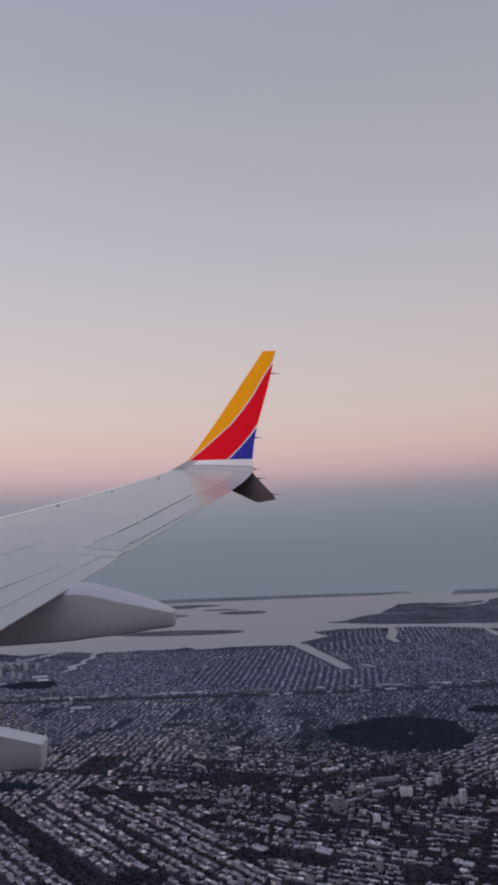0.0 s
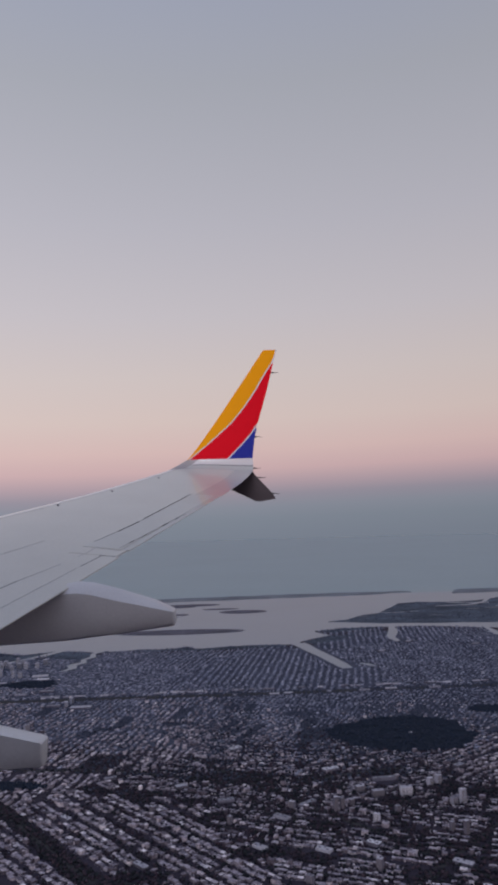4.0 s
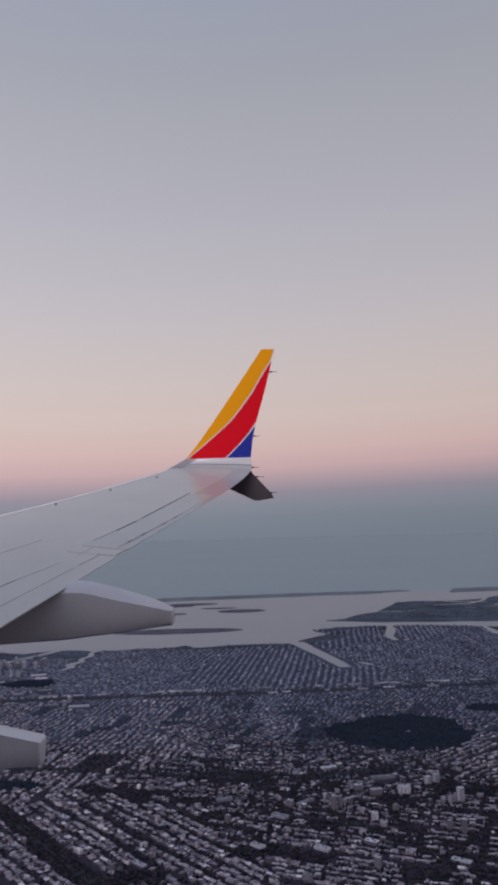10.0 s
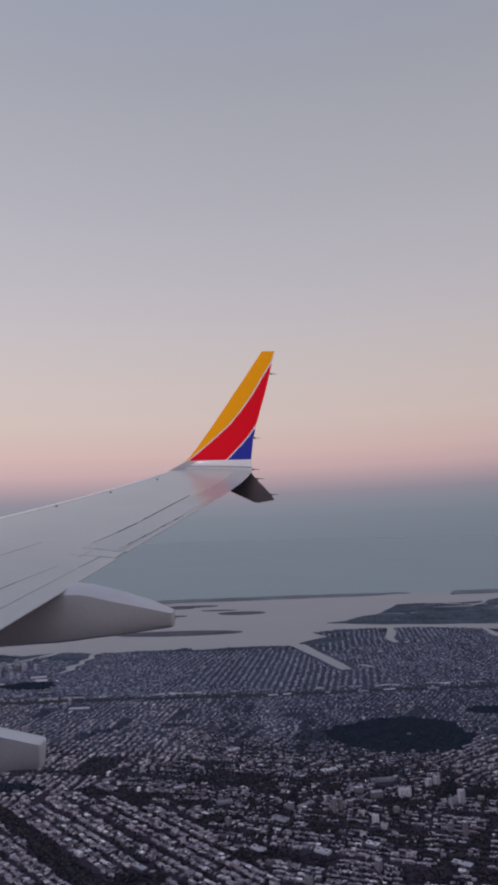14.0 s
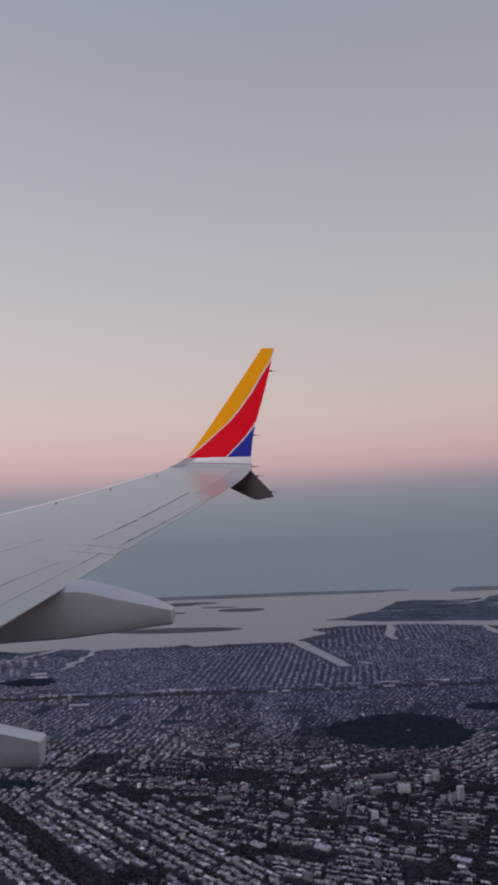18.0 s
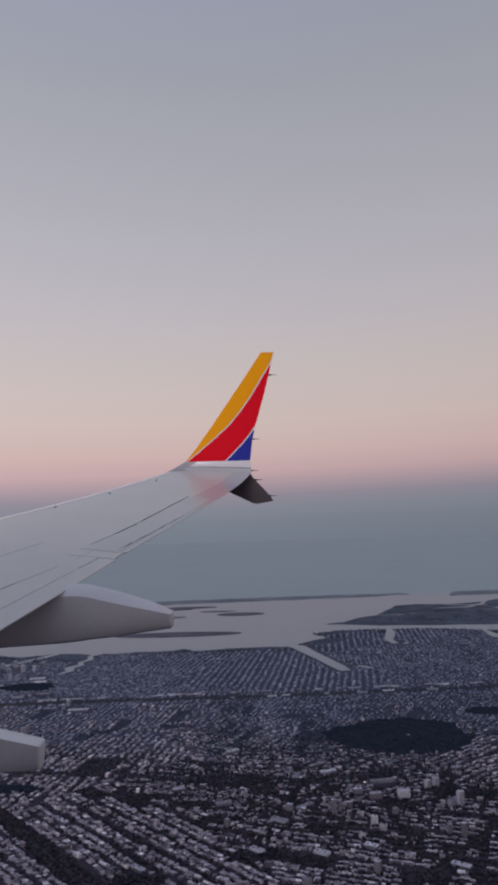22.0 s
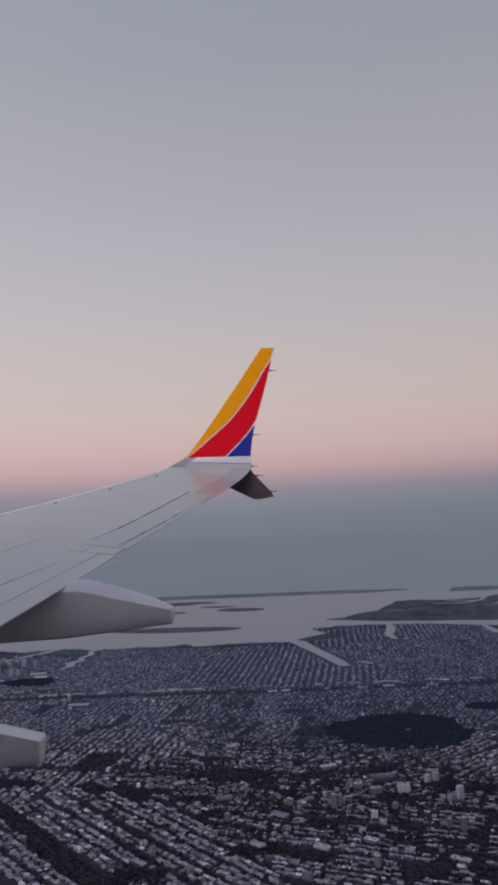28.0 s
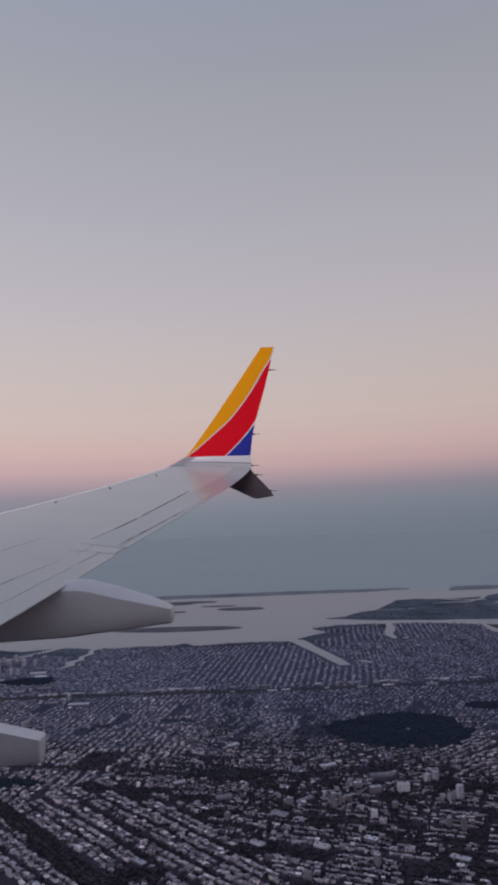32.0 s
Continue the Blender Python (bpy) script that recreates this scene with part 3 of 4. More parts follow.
# groves among the houses: middle, half-widths, number of trees
GROVES = [(-10, 294, 22, 7, 260), (-36, 214, 10, 5, 120), (-1, 228, 9, 5, 110), (-13, 256, 8, 4, 70), (28, 281, 7, 4, 80), (50, 264, 7, 4, 70), (-95, 226, 10, 6, 100), (12, 203, 8, 4, 80), (84, 272, 10, 5, 90),
          (-60, 205, 8, 4, 70), (22, 246, 6, 3, 50), (-150, 352, 14, 6, 90), (25, 385, 12, 5, 70), (120, 345, 12, 6, 80), (-40, 372, 9, 4, 50)]
def park_edge(cx, cy, rx, ry, seed, n=72):
    """A park's uneven outline: a few large bays, small notches where blocks cut in."""
    out = []
    for k in range(n):
        t = 2 * math.pi * k / n
        way = Vector((math.cos(t), math.sin(t), seed * 3.7))
        r = 1 + 0.3 * noise.noise(way * 1.3) + 0.16 * noise.noise(way * 4.1)
        out.append((cx + rx * r * way.x, cy + ry * r * way.y))
    return out


PARK_EDGES = [park_edge(*p, i) for i, p in enumerate(PARKS)]
for edge in PARK_EDGES:
    tagged(slab("park_lawn", edge, 0.43, 0.1, LAWN), "dark wooded park among the houses", "park", kind="structure")


for x, y, l, w in ((253, 836, 10, 5), (250, 806, 9, 5), (278, 812, 14, 7), (119, 764, 6, 3), (196, 762, 8, 3)):
    tagged(slab("sand_patch", ragged(oval(x, y, l * 0.9, w * 0.8, 14), 2, 1.5, int(x)), 0.452, 0.2, GRAVEL), "pale bare ground in the marsh", "sand", kind="structure")


def in_park(x, y, grow=1.0):
    return any(((x - cx) / (rx * grow)) ** 2 + ((y - cy) / (ry * grow)) ** 2 < 1 for cx, cy, rx, ry in PARKS)


# roads and the railway
def road(name, pts, width, mat=None, z=0.45, label="dark asphalt road between the houses"):
    left, right = [], []
    for i, (x, y) in enumerate(pts):
        a, b = pts[max(i - 1, 0)], pts[min(i + 1, len(pts) - 1)]
        d = Vector((b[0] - a[0], b[1] - a[1])).normalized()
        left.append((x - d.y * width / 2, y + d.x * width / 2))
        right.append((x + d.y * width / 2, y - d.x * width / 2))
    tagged(slab(name, left + right[::-1], z, 0.2, mat or ASPHALT), label, "road", kind="structure")


ROADS = [[(-330, 420), (-129, 430), (6, 432), (138, 438), (330, 452)], [(-120, 297), (-78.6, 248.4), (-48.6, 213), (-20, 179)], [(181, 296), (190, 360), (200, 428), (221, 600)],
         [(140, 200), (168, 238), (196, 273), (230, 320)], [(18, 182), (40.8, 204.7), (80.7, 245.4), (130, 296)], [(-260, 300), (-160, 230), (-110, 170)], [(-30, 320), (20, 262), (62, 214), (90, 180)], [(-140, 312), (-60, 306), (0, 285), (60, 300)]]
WIDE = [7.0, 5.2, 3.4, 2, 2, 2, 2, 2.6]
for i, pts in enumerate(ROADS):
    road("road" if i else "railway", pts, WIDE[i], z=0.45 + 0.004 * i)


WATERS = [(38, 606, 65, 500, 14), (131, 690, 121, 604, 9), (75, 516, 86, 504, 4), (225, 684, 218, 612, 12), (-128, 596, -136, 520, 9), (-163, 600, -210, 534, 8)]


# the plan as maps of half-metre cells, worked out once
GX, GY = np.meshgrid(np.arange(-460, 460, 0.5) + 0.25, np.arange(150, 900, 0.5) + 0.25)


def shape_map(shape):
    hit = np.zeros(GX.shape, bool)
    for (xi, yi), (xj, yj) in zip(shape, shape[1:] + shape[:1]):
        if yi != yj:
            hit ^= ((yi > GY) != (yj > GY)) & (GX < (xj - xi) * (GY - yi) / (yj - yi) + xi)
    return hit


def line_map(x0, y0, x1, y1, gap):
    dx, dy = x1 - x0, y1 - y0
    f = np.clip(((GX - x0) * dx + (GY - y0) * dy) / (dx * dx + dy * dy), 0, 1)
    return (GX - x0 - f * dx) ** 2 + (GY - y0 - f * dy) ** 2 < gap * gap


PARK_MAP = np.zeros(GX.shape, bool)
for edge in PARK_EDGES:
    PARK_MAP |= shape_map(edge)
WET_MAP = ((GX - 285) / 36) ** 2 + ((GY - 680) / 68) ** 2 < 1
for x0, y0, x1, y1, w in WATERS:
    WET_MAP |= line_map(x0, y0, x1, y1, w / 2 + 2)
MARSH_MAP = np.zeros(GX.shape, bool)
for m in MARSHES:
    MARSH_MAP |= shape_map(m)
ROAD_MAP = np.zeros(GX.shape, bool)
for pts, w in zip(ROADS, WIDE):
    for a, b in zip(pts, pts[1:]):
        ROAD_MAP |= line_map(*a, *b, w / 2 + 0.7)
FREE_MAP = shape_map(COAST) & ~PARK_MAP & ~WET_MAP & (GY < 690)


def at(grid, x, y):
    i, j = int((y - 150) * 2), int((x + 460) * 2)
    return 0 <= i < grid.shape[0] and 0 <= j < grid.shape[1] and grid[i, j]


def in_marsh(x, y):
    return at(MARSH_MAP, x, y)


# street grids: middle of the district, direction of its rows in degrees, block length, width across two rows, how loose, how leafy
DISTRICTS = [(-210, 225, -46, 20, 7.0, 0.1, 0.9), (-60, 238, -47, 21, 6.8, 0.1, 0.9), (-25, 200, -46, 21, 6.8, 0.1, 1.0), (-150, 190, -47, 21, 6.8, 0.1, 0.9), (30, 228, -21, 19, 6.6, 0.2, 1.9), (75, 215, -20, 19, 7.0, 0.05, 2.3),
             (110, 262, -20, 19, 6.8, 0.3, 2.2), (190, 250, -22, 19, 6.8, 0.2, 1.6), (110, 300, 39, 20, 6.8, 0.4, 1.2), (185, 320, 40, 20, 7.0, 0.4, 1.2), (-75, 335, 79, 22, 7.2, 0.35, 0.55), (-130, 300, 79, 22, 7.2, 0.35, 0.55),
             (-150, 385, 80, 22, 7.0, 0.4, 0.55), (-60, 395, 80, 22, 6.6, 0.5, 0.6), (-5, 300, -12, 15, 5.0, 0.9, 1.7), (45, 300, 22, 15, 5.0, 0.9, 1.6), (0, 360, 66, 17, 5.0, 1.0, 1.3), (15, 408, 74, 20, 5.4, 0.9, 1.0),
             (90, 405, 62, 20, 5.4, 0.9, 1.5), (160, 395, 48, 20, 5.4, 0.9, 1.2), (10, 520, 82, 30, 9.2, 0.15, 0.6), (40, 470, 81, 30, 9.2, 0.2, 0.7), (-105, 530, 74, 24, 5.6, 0.7, 0.5), (-50, 560, 78, 24, 8.4, 0.6, 0.9),
             (-190, 480, 10, 22, 5.6, 0.7, 0.6), (-250, 420, 60, 22, 7, 0.8, 1.0), (-260, 340, 79, 26, 7.6, 0.2, 0.9), (80, 610, 84, 30, 11.0, 0.1, 1.0), (130, 500, 60, 22, 6.0, 1.0, 1.2), (200, 470, 62, 22, 6.0, 1.0, 1.2),
             (115, 570, 84, 24, 6.4, 0.9, 1.1), (190, 600, 84, 26, 6.4, 0.8, 1.2), (270, 540, 70, 26, 7.4, 0.9, 1.2), (-170, 420, 78, 22, 6.8, 0.6, 0.6), (80, 540, 84, 24, 6.4, 0.9, 1.0), (130, 640, 82, 28, 9.0, 0.5, 1.0)]
SEEDS = np.array([d[:2] for d in DISTRICTS])


def district_at(x, y):
    """The district whose middle lies nearest, its border broken up a little."""
    x, y = x + 5 * np.sin(y * 0.11), y + 5 * np.sin(x * 0.13)
    return np.argmin((SEEDS[:, 0, None] - x) ** 2 + (SEEDS[:, 1, None] - y) ** 2, axis=0)


def look_up(grid, x, y):
    i, j = ((np.asarray(y) - 150) * 2).astype(int), ((np.asarray(x) + 460) * 2).astype(int)
    inside = (i >= 0) & (i < grid.shape[0]) & (j >= 0) & (j < grid.shape[1])
    return inside & grid[np.clip(i, 0, grid.shape[0] - 1), np.clip(j, 0, grid.shape[1] - 1)]


def box_mesh(name, b, walls, roofs):
    """Many houses in one mesh, a row each of x, y, z, length, width, height, turn, ridge: four walls and a roof of its own."""
    n = len(b)
    x, y, z, l, w, h, a, ridge = b.T
    sx, sy = np.array([-1, 1, 1, -1]) * 0.5, np.array([-1, -1, 1, 1]) * 0.5
    px = x[:, None] + np.cos(a)[:, None] * l[:, None] * sx - np.sin(a)[:, None] * w[:, None] * sy
    py = y[:, None] + np.sin(a)[:, None] * l[:, None] * sx + np.cos(a)[:, None] * w[:, None] * sy
    low, high = np.repeat(z[:, None], 4, 1), np.repeat((z + h)[:, None], 4, 1)
    ring = lambda zz: np.stack([px, py, zz], 2)
    # the roof's middle line: level with its edge on a flat roof, higher on a pitched one
    mx = x[:, None] + np.cos(a)[:, None] * l[:, None] * np.array([-0.5, 0.5])
    my = y[:, None] + np.sin(a)[:, None] * l[:, None] * np.array([-0.5, 0.5])
    top = np.stack([mx, my, np.repeat((z + h + ridge)[:, None], 2, 1)], 2)
    verts = np.concatenate([ring(low), ring(high), ring(high + 0.004), top], 1)
    quads = np.array([(0, 1, 5, 4), (1, 2, 6, 5), (2, 3, 7, 6), (3, 0, 4, 7), (8, 9, 13, 12), (10, 11, 12, 13)])
    tris = np.array([(9, 10, 13), (11, 8, 12)])
    base = (np.arange(n) * 14)[:, None, None]
    loops = np.concatenate([(quads[None] + base).reshape(n, -1), (tris[None] + base).reshape(n, -1)], 1).ravel()
    sizes = np.tile([4] * 6 + [3] * 2, n)
    data = bpy.data.meshes.new(name)
    data.vertices.add(n * 14)
    data.vertices.foreach_set("co", verts.astype(np.float32).ravel())
    data.loops.add(len(loops))
    data.loops.foreach_set("vertex_index", loops.astype(np.int32))
    data.polygons.add(n * 8)
    data.polygons.foreach_set("loop_start", np.concatenate([[0], np.cumsum(sizes)[:-1]]).astype(np.int32))
    data.materials.append(walls)
    data.materials.append(roofs)
    data.polygons.foreach_set("material_index", np.tile([0] * 4 + [1] * 4, n).astype(np.int32))
    data.update(calc_edges=True)
    return new(name, data)


TREES = []


def plant(x, y, r, z=0.4):
    TREES.append((x, y, z, r))


BIG = []   # places kept clear for towers and halls


# landmark buildings first: their ground is kept free
def tower(x, y, l, w, h, turn, cross=False, label="tall brick apartment tower with a flat roof"):
    t = new("apartment_tower")
    t.matrix_world = pose(x, y, 0.4, 0, 0, turn)
    tagged(t, label, "building", "towers in the city")
    # beyond 400 m the walls take the haze-paled colour
    face = HAZED_TOWER if y > 400 else TOWER_WALL

    def block(name, l, w, z0, z1, mat, dx=0, dy=0):
        v = [(dx + a * l / 2, dy + b * w / 2, z) for z in (z0, z1) for a, b in ((-1, -1), (1, -1), (1, 1), (-1, 1))]
        return part(name, v, [(0, 1, 5, 4), (1, 2, 6, 5), (2, 3, 7, 6), (3, 0, 4, 7), (4, 5, 6, 7), (3, 2, 1, 0)], mat, t)
    if cross:
        block("wall", l, w * 0.42, 0, h, face)
        block("wall", l * 0.42, w, 0, h * 1.002, face)
        block("roof", l * 0.96, w * 0.38, h, h + 0.05, TOWER_ROOF)
    else:
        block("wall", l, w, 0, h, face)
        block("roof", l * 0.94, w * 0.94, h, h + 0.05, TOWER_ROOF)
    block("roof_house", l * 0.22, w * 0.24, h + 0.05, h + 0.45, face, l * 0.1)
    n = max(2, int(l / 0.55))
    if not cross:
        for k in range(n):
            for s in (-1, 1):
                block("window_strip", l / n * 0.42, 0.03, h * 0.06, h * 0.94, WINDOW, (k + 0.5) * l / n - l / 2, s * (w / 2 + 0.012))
    BIG.append((x, y, max(l, w) * 0.62))
    return t


def hall(x, y, l, w, h, turn):
    h *= 0.75
    t = new("warehouse")
    t.matrix_world = pose(x, y, 0.4, 0, 0, turn)
    tagged(t, "low wide pale-roofed warehouse or school", "building", "large low buildings")
    v = [(a * l / 2, b * w / 2, z) for z in (0, h) for a, b in ((-1, -1), (1, -1), (1, 1), (-1, 1))]
    part("wall", v, [(0, 1, 5, 4), (1, 2, 6, 5), (2, 3, 7, 6), (3, 0, 4, 7), (3, 2, 1, 0)], TOWER_WALL, t)
    v = [(a * (l / 2 - 0.08), b * (w / 2 - 0.08), z) for z in (h - 0.1, h - 0.04) for a, b in ((-1, -1), (1, -1), (1, 1), (-1, 1))]
    part("roof", v, [(0, 1, 5, 4), (1, 2, 6, 5), (2, 3, 7, 6), (3, 0, 4, 7), (4, 5, 6, 7)], HALL_ROOF, t)
    for k in range(3):
        px, py = (k - 1) * l * 0.27, (0.2 if k % 2 else -0.15) * w
        v = [(px + a * 0.3, py + b * 0.25, z) for z in (h - 0.04, h + 0.22) for a, b in ((-1, -1), (1, -1), (1, 1), (-1, 1))]
        part("roof_unit", v, [(0, 1, 5, 4), (1, 2, 6, 5), (2, 3, 7, 6), (3, 0, 4, 7), (4, 5, 6, 7)], TOWER_WALL, t)
    BIG.append((x, y, max(l, w) * 0.6))


for x, y in ((-117, 227), (-110, 220), (-104, 225), (-111, 233), (-103, 234), (-97, 228), (-106, 214)):
    tower(x, y, 2.8, 2.8, 4.2, 20 + rng.uniform(-8, 8), True, "cross-shaped brick apartment tower on a dark lawn")
for x, y, l, w, h, a in ((27.2, 258, 1.5, 1.4, 5.2, 20), (29.6, 259.5, 1.3, 1.3, 4.2, 20), (33.5, 263, 1.8, 1.4, 2.4, 20), (55, 271.5, 4.2, 2.4, 3.0, 10), (66, 280, 2.2, 1.8, 3.0, 40), (69.5, 281.5, 2.2, 1.8, 3.4, 35),
                         (44.4, 271.2, 4.5, 2.2, 2.2, 12), (38.5, 276, 3.4, 2.0, 2.2, 12), (73.4, 262.7, 2.4, 1.5, 5.0, 30), (66.7, 236.5, 1.5, 1.4, 4.8, 30), (48.6, 256, 1.8, 1.4, 2.4, 30), (63, 240, 1.4, 1.4, 3.2, 30),
                         (12, 262, 2.2, 1.4, 2.6, -40), (40, 249, 2.0, 1.5, 2.8, -36), (-92, 247, 2.6, 2.0, 2.6, 12), (78, 226, 2.4, 1.6, 3.2, 40), (-10, 250, 1.6, 1.4, 2.8, -40), (35, 216, 1.8, 1.6, 3.4, -35),
                         (-38, 262, 2.0, 1.5, 2.2, -44), (70, 262, 2.6, 1.8, 2.5, 35), (-80, 330, 1.6, 1.4, 2.6, 80), (-62, 206, 2.2, 1.8, 2.6, -44), (14, 209, 2.0, 1.6, 2.6, -36), (52, 196, 2.4, 1.8, 2.8, -36)):
    tower(x, y, l, w, h, a)
for k in range(84):
    x, u = rng.uniform(-125, 330), rng.uniform(-1, 1)
    y = 431 + (x + 129) * 0.05 + (5.6 if u > -0.7 else -6.2) + 0.6 * u
    if not in_park(x, y):
        hall(x, y, rng.uniform(2, 7), rng.uniform(1.4, 3), rng.uniform(0.8, 1.4), 3 + rng.uniform(-4, 4))
for x in (-198, -191, -184, -177, -170, -163):
    for y in (500, 514, 528, 541):
        if rng.random() < 0.75:
            tower(x + rng.uniform(-2, 2) + (y - 500) * 0.1, y + rng.uniform(-3, 3), rng.uniform(2.2, 3.4), rng.uniform(1.6, 2.2), rng.uniform(3.8, 5.8), rng.uniform(-10, 20), label="apartment tower near the bay, paled with haze in its colour")
for x, y, l, w in ((-125, 437, 11, 4), (-173, 479, 13, 4), (-145, 490, 8, 3), (-132, 453, 9, 3), (-146, 446, 7, 3), (-117, 416, 8, 3), (-186, 470, 9, 3), (-205, 488, 12, 4)):
    hall(x, y, l, w, 1.2, rng.uniform(-4, 8))
for k in range(26):
    x, y = rng.uniform(-250, -105), rng.uniform(330, 450)
    tower(x, y, rng.uniform(1.8, 3.2), rng.uniform(1.4, 2), rng.uniform(3, 6), rng.uniform(0, 90))
for x, y, l, w, h, a in ((49.5, 287, 9, 2.0, 1.7, 8), (17.6, 265.3, 7.5, 2.0, 1.2, 42), (73.5, 346, 1.6, 1.2, 0.9, 10), (-30, 285, 5, 3, 1.3, 20), (-100, 411, 12, 5, 1.2, 3), 
                         (8, 254, 6, 2.4, 1.2, -38), (-12, 270, 6, 2.6, 1.3, 15), (30, 300, 7, 3, 1.2, 20), (-85, 224, 6, 3, 1.2, -40), (90, 244, 6, 3, 1.3, 50), (60, 218, 6, 2.6, 1.3, -36),
                         (-36, 222, 6, 2.2, 1.2, -44), (20, 229, 5, 2.4, 1.2, -36), (-15, 198, 5, 2.6, 1.3, -44), (36, 232, 4.5, 2.6, 1.5, -36), (-68, 258, 5, 2, 1.2, -42), (0, 232, 5, 2, 1.2, -40), (83, 300, 5, 3, 1.3, 35), (115, 330, 7, 3, 1.3, 45), (-150, 500, 11, 5, 1.2, 10),
                         (-185, 480, 12, 5, 1.2, 15), (-205, 515, 13, 5, 1.2, 8), (-230, 540, 14, 5, 1.2, 5), (130, 600, 9, 4, 1.2, 60), (100, 560, 8, 4, 1.2, 60), (180, 580, 10, 5, 1.2, 60), (-60, 296, 5, 2.4, 1.2, 30), (-10, 330, 6, 3, 1.2, 40)):
    hall(x, y, l, w, h, a)

BIG_MAP = np.zeros(GX.shape, bool)
for bx, by, r in BIG:
    BIG_MAP |= (abs(GX - bx) < r) & (abs(GY - by) < r)
    for _ in range(int(6 + r * 3)):
        t, q = rng.uniform(0, 6.28), r * rng.uniform(1.0, 1.35)
        if at(FREE_MAP, bx + q * math.cos(t), by + q * math.sin(t)):
            plant(bx + q * math.cos(t), by + q * math.sin(t), rng.uniform(0.25, 0.55))

